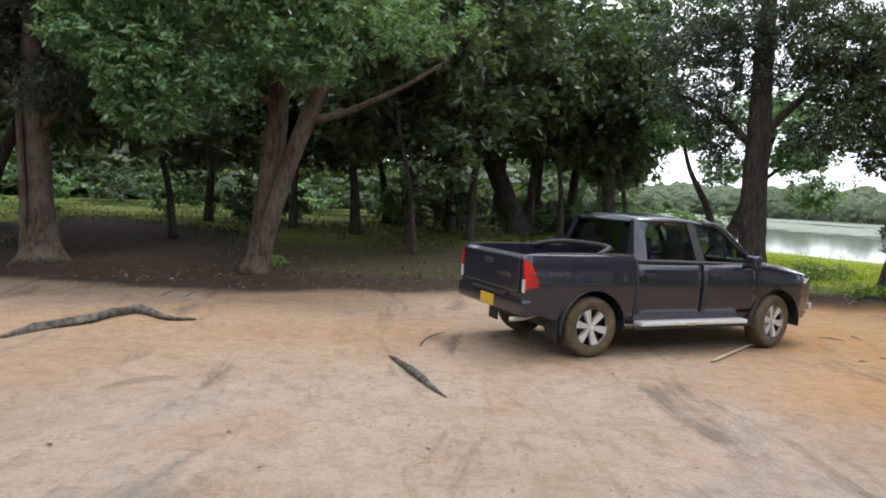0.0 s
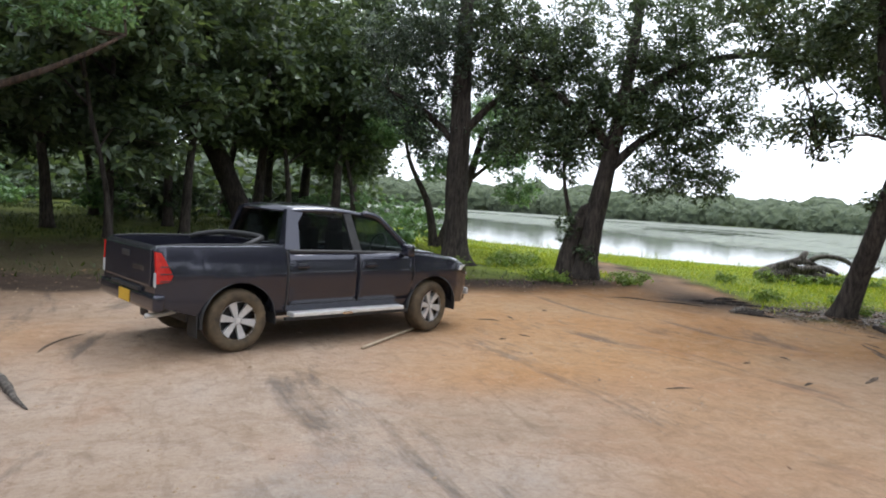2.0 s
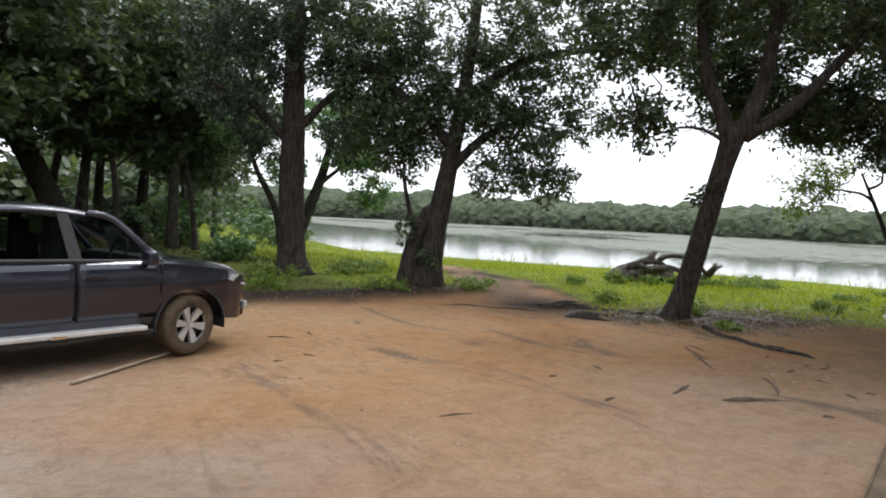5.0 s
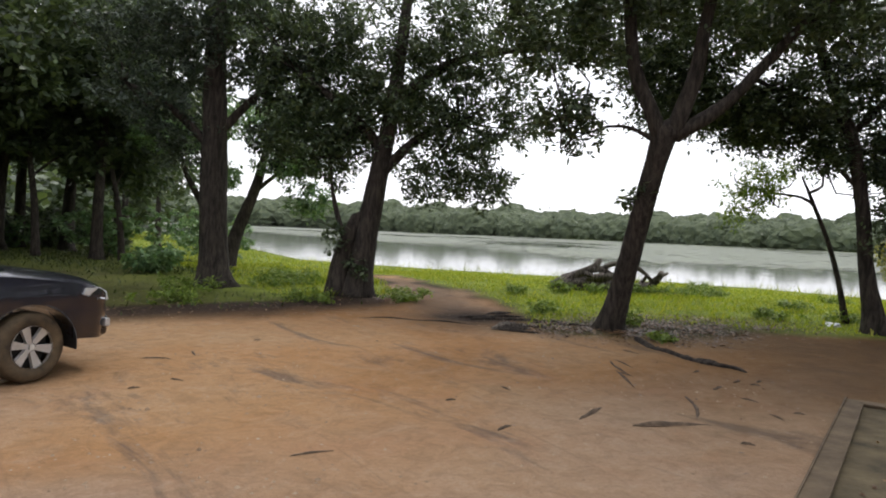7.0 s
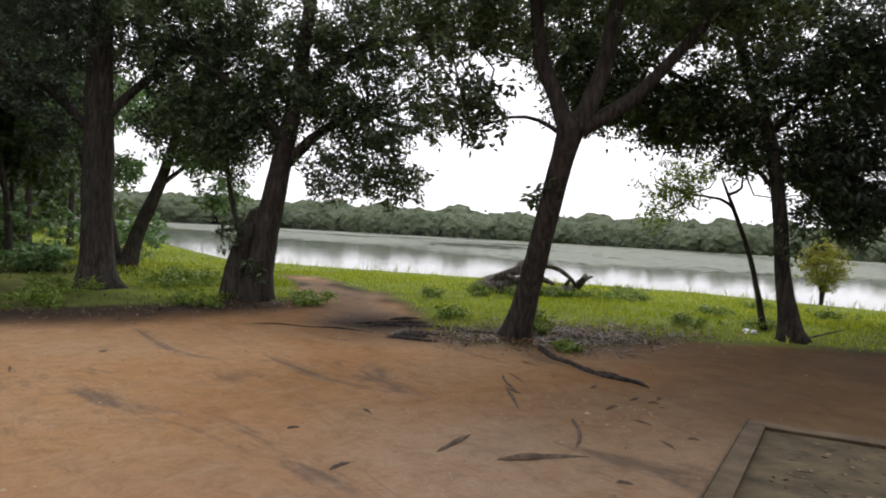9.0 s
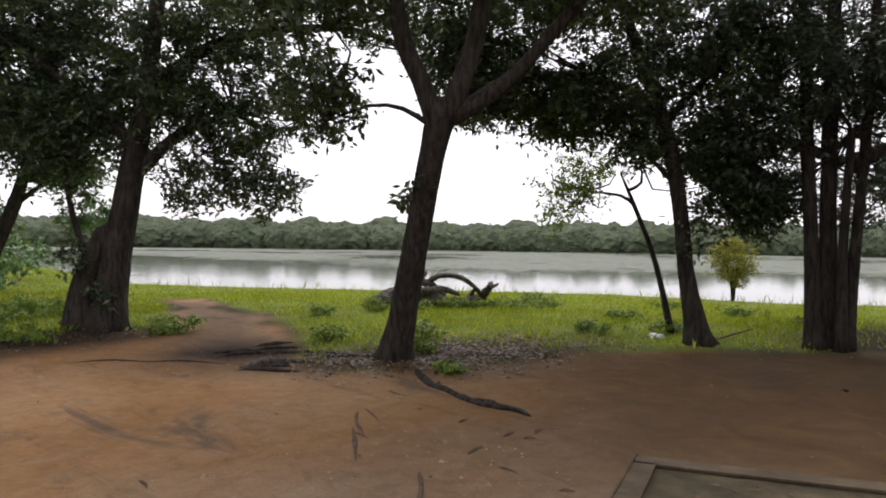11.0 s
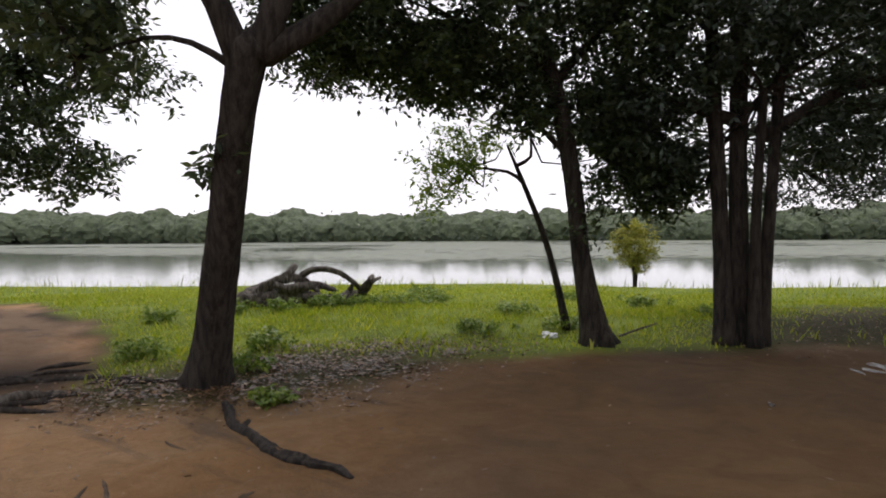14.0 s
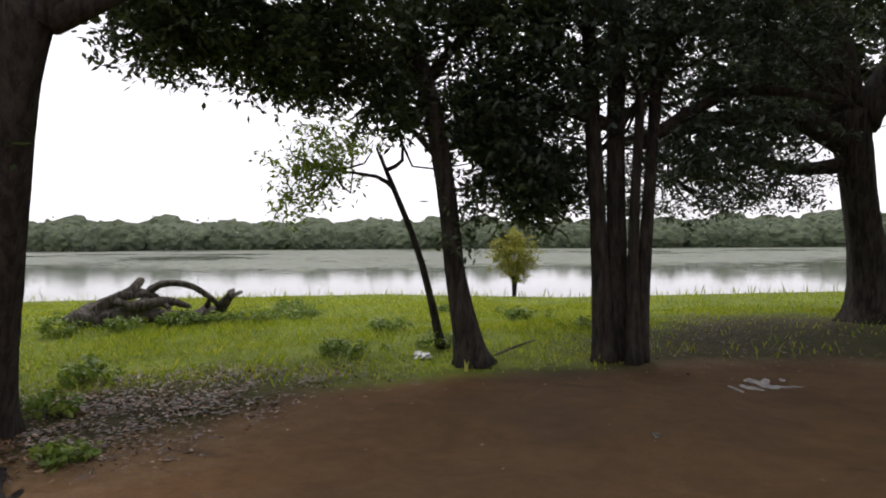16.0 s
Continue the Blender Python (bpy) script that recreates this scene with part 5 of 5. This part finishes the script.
stick("tree_root", [(12.26, 12.68, 0, 0.03), (12.54, 12.71, 0.04, 0.06), (12.80, 12.78, 0.03, 0.05), (13.26, 12.55, 0, 0.02)], "pale root rising from the sand edge", "root", M_DEAD)
for k in range(16):
    x, y = 12.0 + rngt.uniform(0, 1.7), 12.5 + rngt.uniform(0, 2.1)
    a = rngt.normal(-0.5, 0.35)
    L = rngt.uniform(0.5, 1.3)
    stick("tree_root", [(x, y, -0.015, 0.012), (x + L * 0.35 * math.cos(a), y + L * 0.35 * math.sin(a) + 0.08, 0.02, 0.03), (x + L * 0.7 * math.cos(a), y + L * 0.7 * math.sin(a) - 0.05, 0.015, 0.024), (x + L * math.cos(a), y + L * math.sin(a), -0.02, 0.012)], "dark root laid bare on the worn track", "root", M_BARK, group="roots on the track")
stick("tree_root", [(10.53, 14.66, -0.01, 0.008), (11.14, 14.49, 0.006, 0.016), (11.51, 14.04, -0.006, 0.014), (11.93, 13.75, 0.006, 0.016), (12.26, 13.20, -0.01, 0.012), (12.47, 12.87, -0.01, 0.01)], "thin dark root along the sand edge", "root", M_BARK)


M_CHIP = simple("bark_chips", (0.035, 0.024, 0.016), (0.15, 0.105, 0.07), 14, 0.95, 0, 0.5)


def bark_piece(x, y, length, width, turn, label="curled piece of dark bark lying on sand", name="bark_piece", mat=M_DEAD):
    v, f = [], []
    n = 9
    bend = rngt.normal(0, 0.05)
    for i in range(n):
        t = i / (n - 1)
        w = 0.85 * width * (math.sin(math.pi * (0.02 + 0.96 * t ** 0.8)) ** 0.75) * rngt.uniform(0.65, 1.2)
        for k, (s, h) in enumerate(((-0.5, 0.1), (-0.25, 0.75), (0.1, 1.0), (0.5, 0.15))):
            v.append(((t - 0.5) * length, s * w + bend * math.sin(math.pi * t) * length, 0.002 + h * w * 0.45))
        v.append(((t - 0.5) * length, bend * math.sin(math.pi * t) * length, 0.0))
    for i in range(n - 1):
        for k in range(5):
            q = (k + 1) % 5
            f.append((i * 5 + k, i * 5 + q, i * 5 + 5 + q, i * 5 + 5 + k))
    f += [tuple(range(4, -1, -1)), tuple(range(n * 5 - 5, n * 5))]
    ob = link_mesh(name, v, f, mat, smooth=False)
    ob.matrix_world = pose(x, y, z_at(x, y), 0, 0, turn)
    return tagged(ob, label, "bark", "pieces of bark on the sand")


for x, y, L, w, a in ((6.47, 12.07, 0.36, 0.05, -28), (9.98, 7.12, 0.79, 0.1, -26), (9.63, 7.81, 0.61, 0.08, 22), (10.75, 7.48, 1.03, 0.06, -138), (8.51, 7.79, 0.23, 0.06, 18), (6.73, 7.94, 0.36, 0.035, -5), (11.25, 8.79, 1.10, 0.05, -126), (11.42, 8.90, 0.27, 0.04, -98), (11.85, 7.89, 0.28, 0.06, 13), (11.65, 7.37, 0.22, 0.04, -90), (11.21, 6.81, 0.26, 0.04, -118), (12.48, 7.80, 0.12, 0.06, -45), (9.50, 8.97, 0.22, 0.04, -95), (8.67, 8.85, 0.12, 0.05, -11), (5.95, 10.59, 0.12, 0.04, 0), (6.42, 10.81, 0.19, 0.04, -55), (6.96, 12.22, 0.32, 0.04, -97), (10.07, 6.42, 0.12, 0.06, -59), (11.62, 6.80, 0.12, 0.05, -54), (8.06, 12.96, 0.12, 0.04, 10), (11.95, 9.41, 0.58, 0.04, -114), (11.70, 9.27, 0.87, 0.06, 56), (12.46, 8.61, 0.20, 0.05, 11), (12.48, 8.06, 0.30, 0.05, 21), (12.73, 7.89, 0.20, 0.05, 15), (12.79, 9.97, 0.36, 0.04, -95), (-3.76, 13.82, 1.10, 0.04, 88), (0.51, 10.89, 1.10, 0.045, 70), (-3.42, 13.74, 0.92, 0.05, 91)):
    bark_piece(x, y, L, w, a, mat=M_CHIP)


# ---- puddle and scraps ----
def outline_sheet(name, x, y, rx, ry, turn, lift, mat, label, category, seed, n=28, kind=""):
    r = np.random.default_rng(seed)
    ph = r.uniform(0, 6.3, 4)
    v = [(0, 0, 0)]
    for k in range(n):
        a = 2 * math.pi * k / n
        q = 1 + 0.22 * math.sin(2 * a + ph[0]) + 0.16 * math.sin(3 * a + ph[1]) + 0.08 * math.sin(7 * a + ph[2])
        v.append((rx * q * math.cos(a), ry * q * math.sin(a), 0))
    ob = link_mesh(name, v, [(0, k + 1, (k + 1) % n + 1) for k in range(n)], mat, smooth=False)
    ob.matrix_world = pose(x, y, lift, 0, 0, turn)
    return tagged(ob, label, category, kind=kind)


M_PUDDLE, n_, l_, b_ = material("muddy_water", 0.05)
b_.inputs["Base Color"].default_value = (0.06, 0.04, 0.025, 1)
bump(n_, l_, noise_tex(n_, l_, 9.0, 5, 0.7), b_, 0.7, 0.04)
for px_, py_, a_, b_2, r_, k_ in ((19.86, 5.74, 0.3, 0.09, 25, 3), (19.58, 5.86, 0.2, 0.07, 40, 14), (20.11, 5.72, 0.16, 0.05, 8, 6), (19.81, 5.54, 0.15, 0.05, 60, 9), (19.98, 5.91, 0.12, 0.04, 20, 11), (19.41, 5.99, 0.16, 0.04, 30, 12), (20.28, 5.54, 0.12, 0.035, 0, 13), (19.88, 5.38, 0.1, 0.03, 70, 15), (17.08, 6.46, 0.12, 0.03, 15, 5)):
    outline_sheet("puddle", px_, py_, a_, b_2, r_, max(z_at(px_ + dx, py_ + dy) for dx in (-a_, 0, a_) for dy in (-b_2, 0, b_2)) + 0.004, M_PUDDLE, "small muddy puddle glinting with the pale sky", "puddle", k_)
M_BAG = simple("white_plastic", (0.5, 0.52, 0.52), (0.75, 0.77, 0.78), 9, 0.35, 0, 0.4)
for x, y, s in ((19.49, 10.23, 0.125), (19.68, 10.42, 0.08)):
    bm = bmesh.new()
    bmesh.ops.create_icosphere(bm, subdivisions=3, radius=s)
    for v in bm.verts:
        k = noise.noise(v.co * 14 + Vector((x, y, 0)))
        v.co = v.co * (1 + 0.55 * k)
        v.co.z = max(v.co.z * 0.45, -0.02) + 0.02
    me = bpy.data.meshes.new("plastic_bag")
    bm.to_mesh(me)
    bm.free()
    me.materials.append(M_BAG)
    ob = new("plastic_bag", me)
    ob.location = (x, y, z_at(x, y) + 0.01)
    tagged(ob, "crumpled white plastic bag in the grass", "plastic bag", "litter in the grass")
stick("dead_stick", [(20.01, 9.41, 0.0, 0.02), (20.28, 9.15, 0.12, 0.018), (20.55, 8.90, 0.22, 0.012)], "pale broken stick leaning by the trunk", "stick")


# ---- grass, litter, plants ----
def spread(n, box, keep, rng):
    x, y = rng.uniform(box[0], box[1], n), rng.uniform(box[2], box[3], n)
    p = keep(x, y) > rng.uniform(0, 1, n)
    x, y = x[p], y[p]
    return np.stack([x, y, lie(x, y)], -1)


def bare(x, y):
    # Littered soil under the spreading tree, widened in place of its shade.
    dry = 0.95 * smooth(4.4, 1.4, np.hypot((x - 23.6) / 2.2, y - 5.6 + 0.4 * wave(x, y)))
    x, y = plan(x, y)
    return np.clip(dry + 1.15 * smooth(2.5, 0.9, np.hypot((x - 15.4) / 1.5, y - 12.6 + 0.35 * wave(x * 1.3, y * 1.4))) + smooth(1.2, 0.3, np.hypot(x - 12.9, y - 20.6)), 0, 1)


def blades(rng, p, height, width, lean=0.45):
    n = len(p)
    a = rng.uniform(0, 2 * np.pi, n)
    s = np.stack([np.cos(a), np.sin(a), 0 * a], -1)
    b = a + rng.uniform(0.5, 2.5, n)
    h = (height * rng.uniform(0.5, 1.3, n))[:, None]
    d = np.stack([np.cos(b) * lean, np.sin(b) * lean, np.ones(n)], -1) * h
    w = (width * rng.uniform(0.6, 1.2, n))[:, None]
    mid = p + d * 0.55 - [0, 0, 0.0]
    tip = p + d * [1.5, 1.5, 1.0]
    return np.stack([p - s * w, p + s * w, mid + s * w * 0.8, tip], 1)


def meadow(x, y):
    wet = inside(LAKE, x, y)
    e, edge_side = sand_edge(x, y), plan(x, y)[0]
    patch = 0.4 + 0.6 * np.sin(x * 0.9 + 2 * np.sin(y * 0.5)) * np.sin(y * 1.1 + x * 0.4)
    return smooth(0.0, -0.6, e + 1.1 * smooth(14.0, 12.0, edge_side)) * ~wet * (1 - bare(x, y)) * np.clip(patch + 0.25, 0.25, 1) * smooth(1.5, 0.5, np.maximum(0, 12 - edge_side) / 2.6)


g = np.random.default_rng(41)
near = spread(150000, (10.5, 33, 3.5, 30), meadow, g)
tuft = 0.6 + 1.2 * np.clip(wave(near[:, 0] * 0.7, near[:, 1] * 0.9) + 0.25, 0, 1)
quads = [blades(g, near, 0.085 * tuft, 0.010)]
far = spread(120000, (11, 75, -12, 110), meadow, g)
quads.append(blades(g, far, 0.13, 0.024))
tall = spread(26000, (16, 60, 2, 60), lambda x, y: meadow(x, y) * smooth(6, 0.5, reach(SHORE, x, y)), g)
quads.append(blades(g, tall, 0.32, 0.012, 0.25))
tagged(quads_mesh("meadow_grass", np.vstack(quads), M_GRASS), "bright green short grass on the lake shore", "grass", kind="stuff")
# Woodland blades get a darker colour, standing in for the trees' shade.
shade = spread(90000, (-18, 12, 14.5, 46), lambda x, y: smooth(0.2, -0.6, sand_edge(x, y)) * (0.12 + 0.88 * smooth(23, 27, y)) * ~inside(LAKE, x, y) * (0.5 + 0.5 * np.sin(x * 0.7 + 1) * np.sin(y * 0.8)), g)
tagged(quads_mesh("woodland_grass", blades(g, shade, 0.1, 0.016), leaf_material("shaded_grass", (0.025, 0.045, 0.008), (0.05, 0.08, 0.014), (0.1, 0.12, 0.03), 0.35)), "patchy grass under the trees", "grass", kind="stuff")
reeds = spread(15000, (22, 70, -8, 90), lambda x, y: inside(LAKE, x, y) * smooth(3.0, 0.2, reach(SHORE, x, y)) * 0.8, g)
reeds[:, 2] = WATER_Z
tagged(quads_mesh("shore_reeds", blades(g, reeds, 0.4, 0.012, 0.2), leaf_material("pale_reeds", (0.12, 0.14, 0.04), (0.2, 0.21, 0.08), (0.3, 0.28, 0.13), 0.4)), "thin pale reeds in the shallow water", "reeds", kind="stuff")


def litter(x, y):
    e = sand_edge(x, y)
    c = smooth(3.4, 0.8, np.hypot((x - 23.4) / 2, y - 6.4)) * 0.55
    x, y = plan(x, y)
    a = smooth(3.2, 0.3, np.hypot((x - 15.6) / 1.6, y - 12.6 + 0.3 * wave(x * 1.5, y * 1.5))) * (0.55 + 0.45 * np.sin(x * 3.1 + 2 * np.sin(y * 2.3)) * np.sin(y * 3.7))
    b = smooth(0.8, -0.3, e) * smooth(-3.2, -0.6, e) * smooth(14, 11.5, x) * 0.5
    d = 0.6 * smooth(1.8, 0.4, np.hypot(x - 12.6, y - 20.0))
    return np.clip(a + b + c + d, 0, 1) * smooth(0.8, -0.5, e)


p = np.vstack([spread(80000, (-14, 30, 3, 22), litter, g), spread(52000, (12, 19.5, 9, 14.5), litter, g)])
p[:, 2] += g.uniform(0.005, 0.05, len(p))
q = leaves(g, p, 0.07, 0.031, 0.0)
q = p[:, None] + (q - p[:, None]) * g.uniform(0.45, 1.35, (len(p), 1, 1))
q[:, :, 2] = p[:, None, 2] + (q[:, :, 2] - p[:, None, 2]) * 0.45
tagged(quads_mesh("leaf_litter", q, M_LITTER), "dry brown leaf litter under the trees", "leaf litter", kind="stuff")
p = spread(2600, (-10, 24, 3, 19), lambda x, y: smooth(-0.3, 0.2, sand_edge(x, y)) * (0.12 + 0.6 * smooth(3.5, 0.5, np.hypot(x - 12.0, y - 8.8)) + 0.8 * smooth(1.2, 0, sand_edge(x, y))), g)
p[:, 2] += 0.01
q = leaves(g, p, 0.07, 0.03, 0.0)
q[:, :, 2] = p[:, None, 2] + np.abs(q[:, :, 2] - p[:, None, 2]) * 0.35
tagged(quads_mesh("scattered_leaves", q, M_LITTER), "scattered dry leaves and twigs on the sand", "leaves", kind="stuff")


def plant(name, x, y, r, h, n, label, mat=M_WEED, size=(0.1, 0.04), group="weeds in the grass"):
    t = thing(name, (x, y, z_at(x, y)), label, "plant", group)
    v, f = joined([tube([(0, 0, -0.02, 0.012), (r * 0.4 * math.cos(k), r * 0.4 * math.sin(k), h * 0.5, 0.008), (r * 0.8 * math.cos(k), r * 0.8 * math.sin(k), h * 0.95, 0.003)], 4, 0.2, 0.0) for k in range(6)])
    link_mesh("stem", v, f, M_WEED if mat == M_WEED else M_BARK, t)["kind"] = "stuff"
    quads_mesh("foliage", leaves(rngt, foliage(rngt, [(0, 0, h * 0.6, r, r, h * 0.45, 1)], n, 0.12), *size), mat, t)


for x, y, r, h in ((19.47, 16.94, 0.4, 0.4), (21.24, 16.45, 0.5, 0.35), (21.85, 16.04, 0.5, 0.4), (20.64, 16.79, 0.35, 0.45), (23.98, 16.58, 0.7, 0.5), (23.07, 15.73, 0.5, 0.35), (18.55, 17.37, 0.4, 0.45), (20.85, 17.06, 0.5, 0.4), (13.39, 17.26, 0.5, 0.4), (12.92, 16.85, 0.4, 0.3), (14.94, 11.95, 0.25, 0.3), (14.17, 10.42, 0.18, 0.14), (20.44, 10.37, 0.35, 0.3), (22.09, 12.47, 0.4, 0.3), (19.21, 11.35, 0.4, 0.3), (16.12, 13.12, 0.35, 0.35), (11.08, 20.40, 0.7, 0.5), (11.80, 20.98, 0.7, 0.6), (8.80, 19.65, 0.8, 0.5), (10.68, 17.06, 0.5, 0.35), (-2.98, 17.82, 0.3, 0.35), (14.61, 13.89, 0.3, 0.35), (25.79, 11.18, 0.5, 0.35), (23.96, 9.09, 0.4, 0.25), (16.92, 17.44, 0.35, 0.3), (27.29, 13.92, 0.4, 0.3), (7.86, 17.45, 0.6, 0.35), (11.98, 21.27, 0.8, 0.5)):
    plant("weed", x, y, r * 1.1, h * 0.75, int(900 * r + 160), "low leafy green weed in the grass")
for k in range(34):
    x, y = rngt.uniform(-18, 9), rngt.uniform(29, 46)
    plant("shrub", x, y, rngt.uniform(0.9, 2.0), rngt.uniform(0.8, 2.2), 1300, "low green shrub under the trees", M_LEAF if k % 3 else M_LEAF_FRESH, (0.26, 0.12), "shrubs of the wood")
for x, y, h in ((9.1, 24.9, 0.8), (12.8, 31.2, 1.8), (12.0, 36.0, 2.2), (14.7, 40.0, 2.2), (17.4, 46.5, 2.4)):
    plant("shrub", x, y, h * 0.9, h, 1500, "low green shrub near the shore", M_LEAF_FRESH, (0.22, 0.1), "shrubs of the wood")

# ---- floating plants on the lake ----
w = np.random.default_rng(51)
n = 170000
k = w.uniform(0, 1, n) ** 1.5
dist = 26 + k * 320
aa = w.uniform(radians(-25), radians(88), n)
x, y = 9 + dist * np.cos(aa), 5 + dist * np.sin(aa)
d = reach(SHORE, x, y)
band = np.sin(x * 0.05 + 2 * np.sin(y * 0.03)) + 0.6 * np.sin(d * 0.16 + 1.5 * np.sin(x * 0.04)) + 0.5 * np.sin(y * 0.11 - x * 0.07)
keep = inside(LAKE, x, y) & (w.uniform(0, 1, n) < smooth(24, 46, d + 5 * np.sin(x * 0.12) + 3 * np.sin(y * 0.21)) * np.clip(0.8 + 0.55 * band, 0.03, 1.0))
x, y, dist = x[keep], y[keep], dist[keep]
s = w.uniform(0.25, 0.9, len(x)) * (0.5 + dist / 110)
a0 = w.uniform(0, 6.3, len(x))
q = np.stack([np.stack([x + s * w.uniform(0.6, 1.2, len(x)) * np.cos(a0 + j * 1.571), y + s * w.uniform(0.6, 1.2, len(x)) * np.sin(a0 + j * 1.571), np.full(len(x), WATER_Z + 0.012) + w.uniform(0, 0.02, len(x))], -1) for j in range(4)], 1)
tagged(quads_mesh("floating_plants", q, M_PAD), "green floating leaves covering the open lake", "water plants", kind="stuff")

# ---- dry leaves lying on the slab ----
m = 620
uu, vv = g.uniform(0.3, 4.2, m), g.uniform(0.3, 6.5, m)
p = np.stack([12.54 + ux[0] * uu + uy[0] * vv, 6.77 + ux[1] * uu + uy[1] * vv, np.full(m, 0.04)], -1)
q = leaves(g, p, 0.075, 0.036, 0.0)
q[:, :, 2] = 0.04 + np.abs(q[:, :, 2] - 0.04) * 0.3
tagged(quads_mesh("slab_leaves", q, M_LITTER), "dry leaves strewn over the concrete slab", "leaves", kind="stuff")

# ---- clods and small stones on the sand ----
n = 9000
p = spread(n, (-8, 22, 2.5, 18), lambda x, y: smooth(0.0, 0.6, sand_edge(x, y)) * (0.25 + 0.75 * (wave(x * 1.3, y * 1.6) > 0.1)) * smooth(14, 11, x), g)
r = g.uniform(0.006, 0.02, len(p)) * (1 + (g.uniform(0, 1, len(p)) > 0.97))
o = np.array([(1, 0, 0.2), (0, 1, 0.2), (-1, 0, 0.2), (0, -1, 0.2)])
a = g.uniform(0, 6.3, len(p))
side = np.stack([np.cos(a), np.sin(a), 0 * a], -1) * r[:, None]
fore = np.stack([-np.sin(a), np.cos(a), 0 * a], -1) * r[:, None] * g.uniform(0.6, 1.4, (len(p), 1))
top = p + np.array([0, 0, 1.0]) * r[:, None] * 0.7
sides = np.concatenate([np.stack([p + side, p + fore, top, top], 1), np.stack([p + fore, p - side, top, top], 1), np.stack([p - side, p - fore, top, top], 1), np.stack([p - fore, p + side, top, top], 1)])
v = sides[:, :3].reshape(-1, 3)
ob = link_mesh("sand_clods", v, np.arange(len(v)).reshape(-1, 3).tolist(), simple("clod_soil", (0.16, 0.1, 0.06), (0.42, 0.32, 0.22), 1.5, 0.95, 0, 0.0), smooth=False)
tagged(ob, "small clods and stones strewn over the sand", "clods", kind="stuff")
